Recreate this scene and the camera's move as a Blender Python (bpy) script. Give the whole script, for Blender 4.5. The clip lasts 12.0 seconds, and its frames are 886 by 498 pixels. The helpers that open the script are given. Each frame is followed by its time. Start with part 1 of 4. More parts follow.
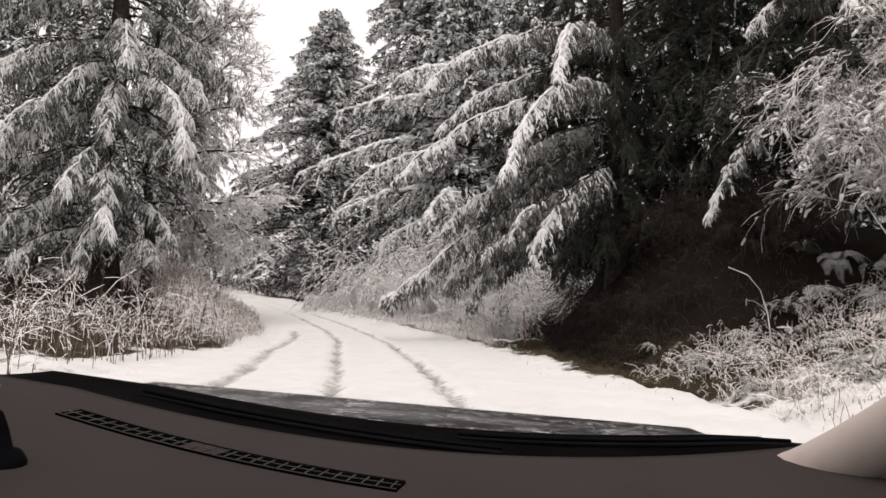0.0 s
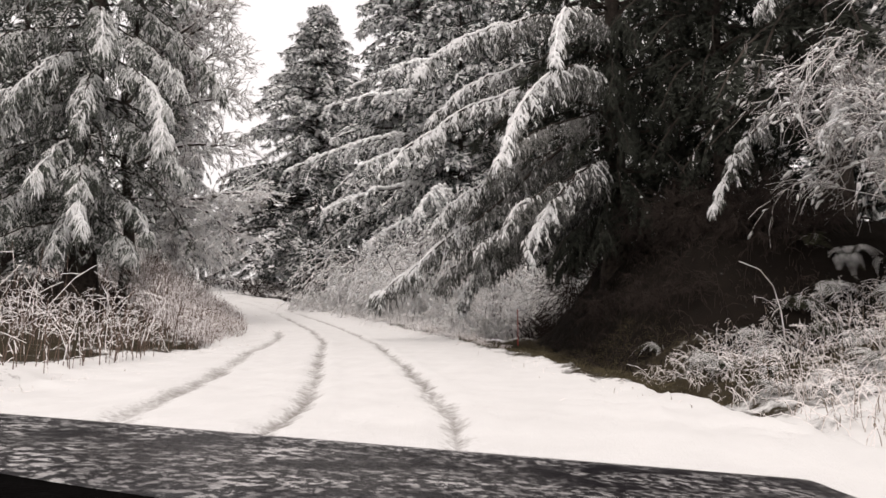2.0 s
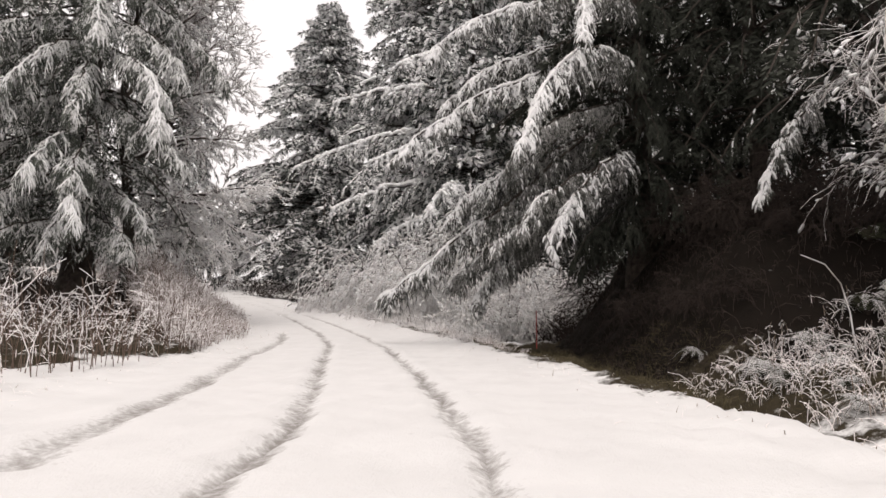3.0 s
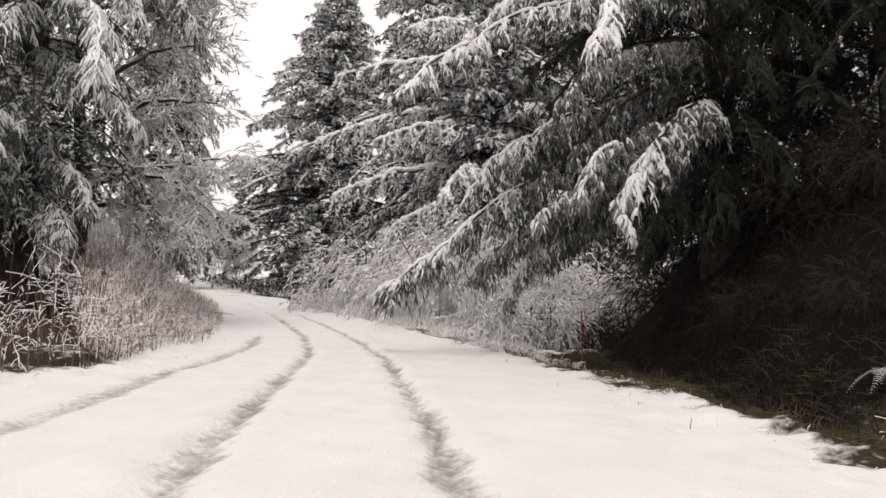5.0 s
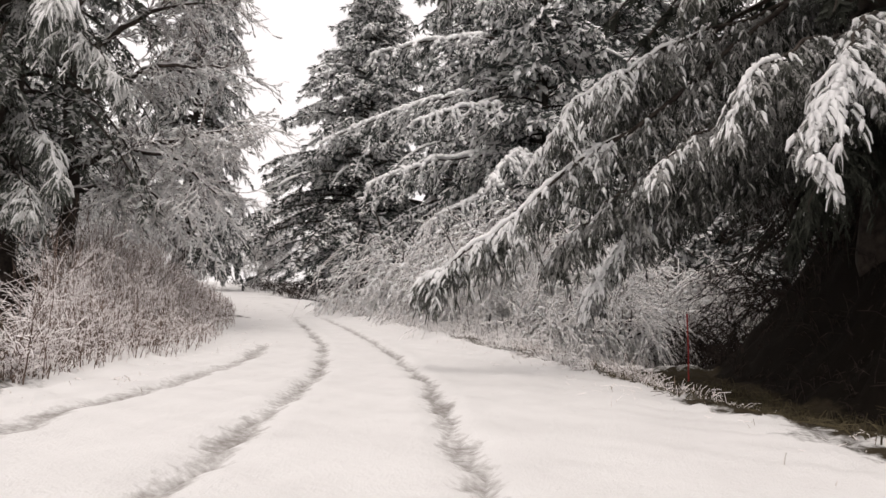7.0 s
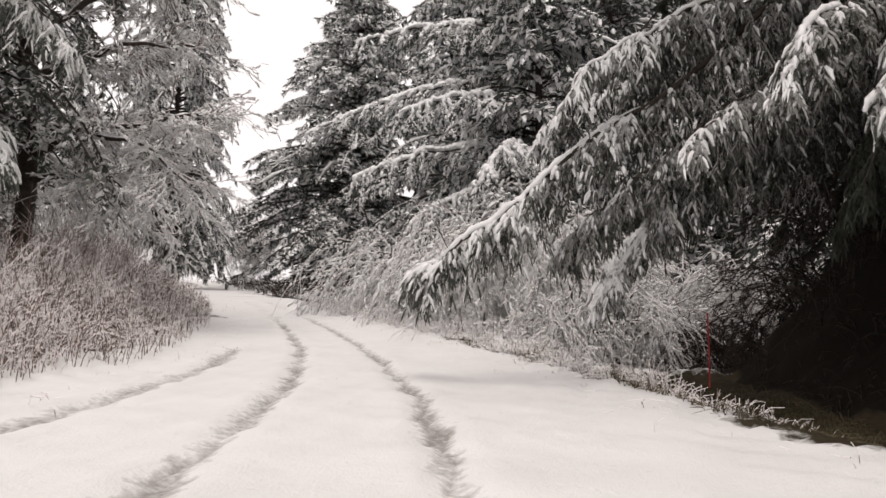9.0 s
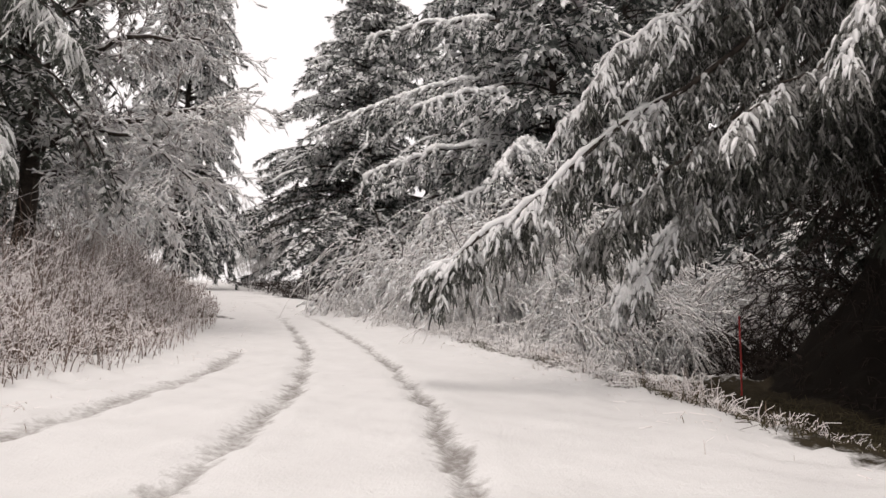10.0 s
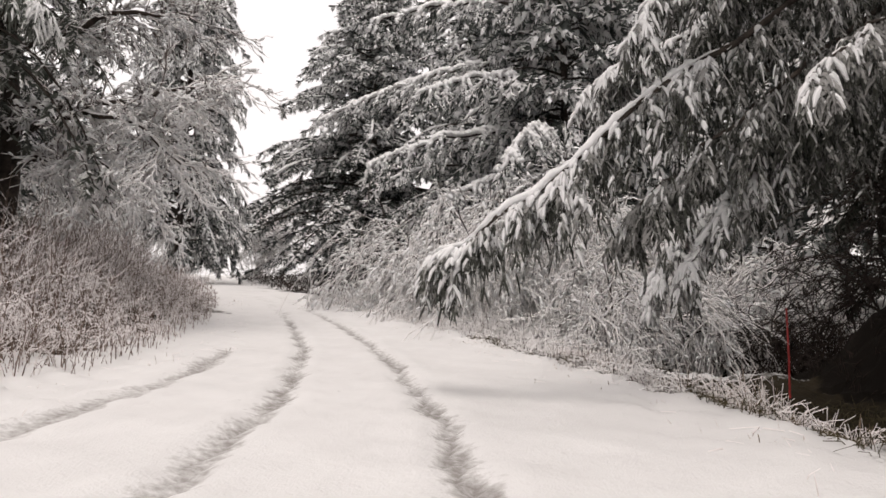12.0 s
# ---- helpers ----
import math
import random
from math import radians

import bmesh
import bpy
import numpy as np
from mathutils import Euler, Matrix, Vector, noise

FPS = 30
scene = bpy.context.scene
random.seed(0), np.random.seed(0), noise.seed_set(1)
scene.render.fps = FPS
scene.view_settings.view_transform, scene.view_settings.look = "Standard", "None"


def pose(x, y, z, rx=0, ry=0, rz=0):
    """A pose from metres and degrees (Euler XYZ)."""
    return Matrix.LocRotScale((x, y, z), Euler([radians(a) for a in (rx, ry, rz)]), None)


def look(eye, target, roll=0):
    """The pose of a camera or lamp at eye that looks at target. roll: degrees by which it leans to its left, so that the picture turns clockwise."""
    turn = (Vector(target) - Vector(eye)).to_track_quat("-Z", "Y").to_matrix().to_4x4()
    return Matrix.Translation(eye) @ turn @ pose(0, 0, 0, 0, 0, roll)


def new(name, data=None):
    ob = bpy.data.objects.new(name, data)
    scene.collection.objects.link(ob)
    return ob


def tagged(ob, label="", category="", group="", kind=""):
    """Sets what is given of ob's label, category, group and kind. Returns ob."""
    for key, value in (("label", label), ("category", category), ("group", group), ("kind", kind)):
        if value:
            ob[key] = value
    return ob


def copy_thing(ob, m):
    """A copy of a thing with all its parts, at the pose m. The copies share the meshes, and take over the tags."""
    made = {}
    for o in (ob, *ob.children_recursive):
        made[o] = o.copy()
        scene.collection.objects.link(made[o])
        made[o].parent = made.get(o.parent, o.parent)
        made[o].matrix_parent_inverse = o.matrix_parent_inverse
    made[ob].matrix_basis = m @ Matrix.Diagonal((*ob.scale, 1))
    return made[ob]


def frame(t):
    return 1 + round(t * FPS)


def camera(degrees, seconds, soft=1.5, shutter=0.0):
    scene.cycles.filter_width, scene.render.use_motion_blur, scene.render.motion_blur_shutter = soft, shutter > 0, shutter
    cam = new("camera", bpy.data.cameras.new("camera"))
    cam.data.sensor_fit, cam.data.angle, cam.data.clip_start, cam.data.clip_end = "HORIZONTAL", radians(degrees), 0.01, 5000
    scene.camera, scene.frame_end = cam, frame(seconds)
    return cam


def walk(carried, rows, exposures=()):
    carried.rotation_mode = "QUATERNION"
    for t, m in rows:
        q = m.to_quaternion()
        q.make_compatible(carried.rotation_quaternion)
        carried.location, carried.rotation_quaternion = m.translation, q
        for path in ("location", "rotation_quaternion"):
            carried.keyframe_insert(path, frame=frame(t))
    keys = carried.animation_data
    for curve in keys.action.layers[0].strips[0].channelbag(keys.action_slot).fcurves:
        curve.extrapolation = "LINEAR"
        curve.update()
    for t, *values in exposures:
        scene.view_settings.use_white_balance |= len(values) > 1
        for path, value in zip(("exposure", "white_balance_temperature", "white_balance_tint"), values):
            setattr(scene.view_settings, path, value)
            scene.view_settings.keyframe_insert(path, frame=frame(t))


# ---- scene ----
cam = camera(70.0, 12.0, soft=1.55)
PATH = [
    (0.0, (0.218, -1.62, 0.898), (0.196, 0.37, 1.116), 0.5),
    (0.5, (0.218, -1.61, 0.897), (0.196, 0.38, 1.115), 0.5),
    (1.0, (0.219, -1.58, 0.896), (0.197, 0.41, 1.114), 0.45),
    (1.5, (0.224, -1.35, 0.889), (0.206, 0.64, 1.106), 0.4),
    (2.0, (0.234, -0.703, 0.876), (0.240, 1.285, 1.094), 0.3),
    (2.5, (0.203, -0.088, 0.870), (0.207, 1.90, 1.091), 0.2),
    (3.0, (0.123, 0.694, 0.872), (0.096, 2.682, 1.095), 0.4),
    (3.5, (0.049, 1.70, 0.885), (-0.013, 3.687, 1.105), 0.5),
    (5.5, (-0.210, 6.806, 0.812), (-0.280, 8.79, 1.050), 1.2),
    (6.0, (-0.328, 7.866, 0.815), (-0.431, 9.849, 1.058), 1.2),
    (6.5, (-0.520, 8.836, 0.824), (-0.681, 10.814, 1.069), 1.3),
    (7.0, (-0.660, 9.622, 0.829), (-0.848, 11.598, 1.076), 1.4),
    (9.0, (-0.853, 11.037, 0.878), (-1.006, 13.016, 1.121), 1.2),
    (9.5, (-0.860, 11.298, 0.895), (-1.005, 13.278, 1.137), 1.0),
    (10.0, (-0.957, 11.667, 0.910), (-1.144, 13.643, 1.155), 1.4),
    (10.5, (-1.019, 12.089, 0.916), (-1.194, 14.067, 1.153), 1.5),
    (11.0, (-0.999, 12.40, 0.928), (-1.141, 14.38, 1.172), 1.2),
    (11.5, (-1.089, 12.602, 0.912), (-1.275, 14.578, 1.156), 1.1),
    (12.0, (-1.116, 12.829, 0.925), (-1.323, 14.805, 1.151), 1.2),
]
walk(cam, [(t, look(eye, target, roll)) for t, eye, target, roll in PATH],
     exposures=[(0, 0.05, 6950, 15), (12, 0.05, 6950, 15)])

# ---- light: a bright overcast winter sky ----
world = bpy.data.worlds.new("overcast_sky")
scene.world = world
world.use_nodes = True
wn = world.node_tree.nodes
wl = world.node_tree.links
sky = wn.new("ShaderNodeTexSky")
sky.sky_type = "NISHITA"
sky.sun_disc = False
sky.sun_elevation, sky.sun_rotation = radians(74), radians(194)
sky.air_density, sky.dust_density, sky.ozone_density = 1.0, 6.0, 1.0
grey = wn.new("ShaderNodeHueSaturation")
grey.inputs["Saturation"].default_value = 0.12
wl.new(sky.outputs[0], grey.inputs["Color"])
cloud = wn.new("ShaderNodeMixRGB")
cloud.inputs[0].default_value = 0.72
cloud.inputs[2].default_value = (9.3, 9.3, 9.5, 1)
wl.new(grey.outputs[0], cloud.inputs[1])
wl.new(cloud.outputs[0], wn["Background"].inputs["Color"])
wn["Background"].inputs["Strength"].default_value = 0.135
sun = new("sun", bpy.data.lights.new("sun", "SUN"))
sun.data.energy, sun.data.angle, sun.data.color = 1.3, radians(40), (1.0, 0.98, 0.95)
sun.matrix_world = look((-5.5, 7.5, 53), (-2, 22, 0))


# ---- materials ----
def nodes_of(name):
    m = bpy.data.materials.new(name)
    m.use_nodes = True
    nt = m.node_tree
    return m, nt.nodes, nt.links, nt.nodes["Principled BSDF"]


def noise_node(n, l, scale, detail=4.0, rough=0.6, coord="Object"):
    tc = n.new("ShaderNodeTexCoord")
    t = n.new("ShaderNodeTexNoise")
    t.inputs["Scale"].default_value = scale
    t.inputs["Detail"].default_value = detail
    t.inputs["Roughness"].default_value = rough
    l.new(tc.outputs[coord], t.inputs["Vector"])
    return t.outputs["Fac"]


def ramp(n, l, src, lo, hi, c0=(0, 0, 0, 1), c1=(1, 1, 1, 1)):
    r = n.new("ShaderNodeValToRGB")
    r.color_ramp.elements[0].position, r.color_ramp.elements[1].position = lo, hi
    r.color_ramp.elements[0].color, r.color_ramp.elements[1].color = c0, c1
    l.new(src, r.inputs[0])
    return r.outputs[0]


def mix(n, l, fac, a, b, kind="MIX"):
    x = n.new("ShaderNodeMixRGB")
    x.blend_type = kind
    for i, v in enumerate((fac, a, b)):
        if hasattr(v, "is_linked"):
            l.new(v, x.inputs[i])
        else:
            x.inputs[i].default_value = v
    return x.outputs[0]


def bump(n, l, b, src, strength, dist):
    u = n.new("ShaderNodeBump")
    u.inputs["Strength"].default_value, u.inputs["Distance"].default_value = strength, dist
    l.new(src, u.inputs["Height"])
    l.new(u.outputs[0], b.inputs["Normal"])


def up_facing(n, l):
    g = n.new("ShaderNodeNewGeometry")
    s = n.new("ShaderNodeSeparateXYZ")
    l.new(g.outputs["Normal"], s.inputs[0])
    return s.outputs["Z"]


def plain(name, c0, c1, scale, rough=0.8, spec=0.3, relief=0.3, dist=0.01, fine=None):
    m, n, l, b = nodes_of(name)
    a = ramp(n, l, noise_node(n, l, scale), 0.3, 0.7, (*c0, 1), (*c1, 1))
    b.inputs["Roughness"].default_value = rough
    b.inputs["Specular IOR Level"].default_value = spec
    if spec < 0.15:
        b.inputs["IOR"].default_value = 1.1
    f = noise_node(n, l, fine or scale * 9, 5)
    l.new(mix(n, l, 0.35, a, ramp(n, l, f, 0.3, 0.75, (*c0, 1), (*c1, 1))), b.inputs["Base Color"])
    bump(n, l, b, f, relief, dist)
    return m


def rimed(name, wood0, wood1, lo, hi, scale=6.0, snow=(0.84, 0.83, 0.83)):
    """Wood or leaf with snow lying on what faces up."""
    m, n, l, b = nodes_of(name)
    wood = ramp(n, l, noise_node(n, l, scale * 3), 0.3, 0.7, (*wood0, 1), (*wood1, 1))
    add = n.new("ShaderNodeMath")
    add.operation = "MULTIPLY_ADD"
    l.new(noise_node(n, l, scale, 3), add.inputs[0])
    add.inputs[1].default_value = 1.6
    l.new(up_facing(n, l), add.inputs[2])
    fac = ramp(n, l, add.outputs[0], lo, hi)
    l.new(mix(n, l, fac, wood, (*snow, 1)), b.inputs["Base Color"])
    b.inputs["Roughness"].default_value = 0.85
    b.inputs["Specular IOR Level"].default_value = 0.2
    bump(n, l, b, noise_node(n, l, scale * 7, 5), 0.7, 0.03)
    return m


MAT_SNOW = plain("tree_snow", (0.82, 0.82, 0.82), (0.91, 0.91, 0.91), 3.0, 0.75, 0.2, 0.5, 0.02, 26)
def let_light_through(m, share):
    nt = m.node_tree
    thin = nt.nodes.new("ShaderNodeBsdfTranslucent")
    thin.inputs["Color"].default_value = (0.82, 0.82, 0.82, 1)
    both = nt.nodes.new("ShaderNodeMixShader")
    both.inputs[0].default_value = share
    nt.links.new(nt.nodes["Principled BSDF"].outputs[0], both.inputs[1])
    nt.links.new(thin.outputs[0], both.inputs[2])
    nt.links.new(both.outputs[0], nt.nodes["Material Output"].inputs["Surface"])


let_light_through(MAT_SNOW, 0.22)
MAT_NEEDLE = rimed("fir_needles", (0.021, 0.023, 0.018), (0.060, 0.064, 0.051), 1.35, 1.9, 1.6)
MAT_SPRAY = rimed("frosted_spray_needles", (0.033, 0.035, 0.029), (0.096, 0.099, 0.084), 0.85, 1.0, 1.6, (0.28, 0.275, 0.265))
# needle tones lightened to put distance haze into the colour, under the rime
MAT_NEEDLE_FAR = rimed("hazed_far_fir_needles", (0.050, 0.058, 0.054), (0.128, 0.142, 0.132), 0.95, 1.55, 0.8)
# grey-green tones raised so that the needle colour carries a veil of haze
MAT_WEEP = rimed("hazed_weeping_needles", (0.066, 0.073, 0.062), (0.155, 0.166, 0.144), 0.95, 1.7, 1.2, (0.6, 0.6, 0.59))
MAT_BARK = rimed("wet_bark", (0.022, 0.017, 0.014), (0.075, 0.06, 0.05), 1.35, 1.6, 2.0)
MAT_TWIG = rimed("rimed_twig", (0.075, 0.055, 0.046), (0.17, 0.13, 0.11), 0.28, 1.0, 2.5, (0.90, 0.875, 0.865))
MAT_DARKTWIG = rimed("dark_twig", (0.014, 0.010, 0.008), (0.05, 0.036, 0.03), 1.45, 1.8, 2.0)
MAT_GRASS = rimed("dry_rimed_grass", (0.14, 0.105, 0.075), (0.28, 0.21, 0.155), 0.55, 1.75, 3.0, (0.78, 0.735, 0.72))
MAT_STALK = rimed("brown_rimed_stalks", (0.085, 0.058, 0.046), (0.18, 0.13, 0.105), 0.95, 1.85, 3.0, (0.78, 0.75, 0.74))
MAT_BRUSH = rimed("rimed_brush", (0.13, 0.09, 0.072), (0.19, 0.14, 0.115), 0.95, 2.2, 2.5, (0.66, 0.62, 0.61))
MAT_LIMB = rimed("rimed_limb", (0.03, 0.024, 0.02), (0.09, 0.07, 0.058), 0.95, 1.45, 2.0)
let_light_through(MAT_TWIG, 0.14)
MAT_DEAD = rimed("dead_grass", (0.03, 0.026, 0.013), (0.10, 0.08, 0.045), 1.35, 1.8, 3.0)
MAT_FERN = rimed("snowy_fern", (0.04, 0.046, 0.026), (0.11, 0.11, 0.07), 0.95, 1.5, 5.0, (0.56, 0.55, 0.54))
MAT_STAKE = plain("red_stake_paint", (0.33, 0.02, 0.02), (0.45, 0.04, 0.035), 8, 0.5, 0.5, 0.1, 0.002)
MAT_DASH = plain("grey_dash_vinyl", (0.033, 0.0285, 0.027), (0.041, 0.0355, 0.034), 5, 0.7, 0.12, 0.15, 0.002, 500)
MAT_BLACK = plain("black_plastic", (0.004, 0.004, 0.0045), (0.009, 0.009, 0.010), 12, 0.7, 0.02, 0.2, 0.002)
MAT_SLAT = plain("grey_slat_plastic", (0.034, 0.030, 0.028), (0.046, 0.041, 0.038), 9, 0.6, 0.3, 0.1, 0.002)
MAT_GLOSS = plain("gloss_black_metal", (0.003, 0.003, 0.004), (0.006, 0.006, 0.007), 12, 0.3, 0.05, 0.05, 0.002)
MAT_COWL = plain("wet_black_cowl", (0.0012, 0.001, 0.001), (0.0045, 0.004, 0.004), 3.5, 0.6, 0.05, 0.6, 0.01, 40)
# near-black puts the vent recess's shade into the colour of a flat plate
MAT_VENT_SHADE = plain("vent_shade_black", (0.0015, 0.0015, 0.0015), (0.003, 0.003, 0.003), 9, 0.9, 0.0, 0.1, 0.002)
MAT_BEIGE = plain("beige_pillar_fabric", (0.40, 0.34, 0.31), (0.46, 0.40, 0.37), 6, 0.8, 0.2, 0.1, 0.002, 300)
MAT_TYRE = plain("tyre_rubber", (0.012, 0.012, 0.012), (0.03, 0.03, 0.03), 10, 0.8, 0.3)


def hood_material():
    m, n, l, b = nodes_of("wet_dark_paint")
    f = noise_node(n, l, 38, 4, 0.7)
    drops = ramp(n, l, f, 0.50, 0.56)
    film = ramp(n, l, noise_node(n, l, 4.5, 5, 0.7), 0.40, 0.62)
    l.new(mix(n, l, film, (0.010, 0.009, 0.011, 1), mix(n, l, drops, (0.022, 0.021, 0.023, 1), (0.42, 0.41, 0.41, 1))),
          b.inputs["Base Color"])
    b.inputs["Roughness"].default_value = 0.32
    b.inputs["Specular IOR Level"].default_value = 0.12
    bump(n, l, b, f, 0.5, 0.004)
    return m


MAT_HOOD = hood_material()


def ground_material():
    """Snow; slush in the wheel tracks; soil, flattened grass and painted shade where the attributes say."""
    m, n, l, b = nodes_of("snowy_ground")
    f1, f2 = noise_node(n, l, 1.3, 5), noise_node(n, l, 14, 5)
    f3 = noise_node(n, l, 3.2, 6, 0.7)
    snow = mix(n, l, f1, (0.56, 0.552, 0.547, 1), (0.69, 0.682, 0.676, 1))

    def attr(name):
        a = n.new("ShaderNodeAttribute")
        a.attribute_name = name
        return a.outputs["Fac"]

    def broken(a, noise_out, lo, hi):
        k = n.new("ShaderNodeMath")
        k.operation = "MULTIPLY_ADD"
        l.new(a, k.inputs[0])
        k.inputs[1].default_value = 1.0
        off = n.new("ShaderNodeMath")
        off.operation = "MULTIPLY_ADD"
        off.inputs[1].default_value, off.inputs[2].default_value = 1.5, -0.75
        l.new(noise_out, off.inputs[0])
        l.new(off.outputs[0], k.inputs[2])
        return ramp(n, l, k.outputs[0], lo, hi)

    slush = mix(n, l, f2, (0.09, 0.08, 0.072, 1), (0.34, 0.32, 0.305, 1))
    earth_shade = mix(n, l, f3, (0.005, 0.004, 0.0035, 1), (0.016, 0.012, 0.009, 1))
    turf_shade = mix(n, l, f2, (0.014, 0.011, 0.007, 1), (0.055, 0.044, 0.028, 1))
    c = mix(n, l, broken(attr("slush"), f2, 0.25, 0.95), snow, slush)
    c = mix(n, l, broken(attr("turf_shade"), f3, 0.35, 0.65), c, turf_shade)
    c = mix(n, l, broken(attr("earth_shade"), f3, 0.3, 0.6), c, earth_shade)
    l.new(c, b.inputs["Base Color"])
    b.inputs["Roughness"].default_value = 0.85
    b.inputs["Specular IOR Level"].default_value = 0.06
    hsum = mix(n, l, 0.4, f2, noise_node(n, l, 60, 3))
    bump(n, l, b, hsum, 0.5, 0.04)
    return m


MAT_GROUND = ground_material()


# ---- mesh tools ----
rng = np.random.default_rng(7)


def mesh_from(name, verts, faces, mat, smooth=False):
    """faces: one array of triangles or of quads."""
    verts, faces = np.asarray(verts, np.float32), np.asarray(faces, np.int32)
    me = bpy.data.meshes.new(name)
    k = faces.shape[1]
    me.vertices.add(len(verts))
    me.vertices.foreach_set("co", verts.ravel())
    me.loops.add(faces.size)
    me.loops.foreach_set("vertex_index", faces.ravel())
    me.polygons.add(len(faces))
    me.polygons.foreach_set("loop_start", np.arange(0, faces.size, k, dtype=np.int32))
    me.polygons.foreach_set("loop_total", np.full(len(faces), k, np.int32))
    me.polygons.foreach_set("use_smooth", np.full(len(faces), smooth))
    me.update(calc_edges=True)
    me.validate()
    me.materials.append(mat)
    return me


class Soup:
    """Collects pieces of geometry that become one mesh."""

    def __init__(self):
        self.v, self.f, self.n = [], [], 0

    def add(self, v, f, split=False):
        self.v.append(np.asarray(v).reshape(-1, 3))
        f = np.asarray(f)
        if split and f.shape[1] == 4:
            f = np.concatenate([f[:, :3], f[:, (0, 2, 3)]])
        self.f.append(f + self.n)
        self.n += len(self.v[-1])

    def mesh(self, name, mat, smooth=False):
        return mesh_from(name, np.concatenate(self.v), np.concatenate(self.f), mat, smooth)


def part(name, mesh, parent, label=""):
    ob = new(name, mesh)
    ob.parent = parent
    return tagged(ob, label)


def unit(a):
    return a / np.maximum(np.linalg.norm(a, axis=-1, keepdims=True), 1e-6)


UP = np.array((0.0, 0.0, 1.0))


def tubes(curves, radii, sides=3, lift=0.0, flat=1.0):
    """Tubes round many curves at once. curves: (m, k, 3); radii: (m, k). Quads."""
    m, k, _ = curves.shape
    t = unit(np.gradient(curves, axis=1))
    ref = np.where(np.abs(t[..., 2:3]) > 0.95, np.array((1.0, 0, 0)), UP)
    a = unit(np.cross(t, ref))
    b = np.cross(a, t)
    ang = 2 * np.pi * (np.arange(sides) / sides) + np.pi / 2
    ring = (a[:, :, None] * np.cos(ang)[:, None] + b[:, :, None] * (np.sin(ang)[:, None] * flat + lift)) * radii[:, :, None, None]
    v = (curves[:, :, None] + ring).reshape(-1, 3)
    i = np.arange(m)[:, None, None] * k * sides + np.arange(k - 1)[None, :, None] * sides
    j = np.arange(sides)
    q = np.stack([i + j, i + (j + 1) % sides, i + sides + (j + 1) % sides, i + sides + j], -1)
    return v, q.reshape(-1, 4)


def blades(curves, size, per, spread=0.75, taper=0.5, broad=0.15):
    """Needle sprays: triangles that stand out round many curves. size: (m,) length of a blade."""
    m, k, _ = curves.shape
    u = rng.uniform(0.02, 1.0, (m, per)) * (k - 1)
    i = np.minimum(u.astype(int), k - 2)
    w = (u - i)[..., None]
    rows = np.arange(m)[:, None]
    p = curves[rows, i] * (1 - w) + curves[rows, i + 1] * w
    t = unit(curves[rows, i + 1] - curves[rows, i])
    a = unit(np.cross(t, UP) + 1e-3)
    b = np.cross(a, t)
    phi = rng.uniform(0, 2 * np.pi, (m, per))[..., None]
    out = unit(t * 0.75 + (a * np.cos(phi) + b * np.sin(phi) * 0.7) * spread)
    ln = (size[:, None] * rng.uniform(0.6, 1.3, (m, per)) * (1 - taper * u / (k - 1)))[..., None]
    wide = unit(np.cross(out, rng.normal(size=(m, per, 3)))) * ln * broad
    v = np.stack([p + wide, p + out * ln, p - wide], 2).reshape(-1, 3)
    return v, np.arange(m * per * 3).reshape(-1, 3)


def bezier(p0, p1, p2, k):
    s = np.linspace(0, 1, k)[:, None]
    return (1 - s) ** 2 * p0 + 2 * s * (1 - s) * p1 + s * s * p2


def along(curve, s):
    u = np.clip(s, 0, 0.9999) * (len(curve) - 1)
    i = u.astype(int)
    w = (u - i)[:, None]
    return curve[i] * (1 - w) + curve[i + 1] * w, unit(curve[i + 1] - curve[i])


def laterals(limb, gap, reach, hang, k, lo=0.14, side_in=1.0):
    """Side twigs along a limb, alternately left and right, drooping by hang."""
    length = np.linalg.norm(np.diff(limb, axis=0), axis=1).sum()
    m = max(4, int(length / gap))
    s = np.sort(rng.uniform(lo, 1.0, m))
    p, t = along(limb, s)
    side = np.where(rng.random(m) < 0.5, -1.0, 1.0)[:, None]
    a = unit(np.cross(t, UP)) * side
    d = unit(a * rng.uniform(0.35, 1.0, (m, 1)) * side_in + t * rng.uniform(0.4, 0.9, (m, 1)) * side_in + UP * rng.uniform(-0.25, 0.15, (m, 1)))
    ln = reach * (1.08 - 0.72 * s) * rng.uniform(0.5, 1.25, m) * np.minimum(1, 0.35 + s * 2.2)
    u = np.linspace(0, 1, k)[None, :, None]
    hg = hang * rng.uniform(0.6, 1.3, (m, 1, 1))
    c = p[:, None] + ln[:, None, None] * (d[:, None] * (u - 0.38 * hg * u * u) - UP * hg * u ** 1.5)
    return c + rng.normal(size=c.shape) * 0.03 * ln[:, None, None] * u


def snow_on(curves, fat, sides=4, lift=0.35):
    """Uneven ridges of snow on many twigs at once."""
    m, k, _ = curves.shape
    r = fat * rng.uniform(0.5, 1.5, (m, 1)) * np.linspace(1.0, 0.7, k)[None] * rng.uniform(0.35, 1.5, (m, k))
    r[:, -1] *= 0.4
    r[:, 0] *= 0.6
    return tubes(curves + UP * fat * lift, r, sides, 0.2)


LUMP = np.array(((0, 2, 1), (0, 3, 2), (0, 1, 3), (1, 2, 5), (1, 5, 4), (2, 3, 6), (2, 6, 5), (3, 1, 4), (3, 4, 6), (4, 5, 7), (5, 6, 7), (6, 4, 7)))


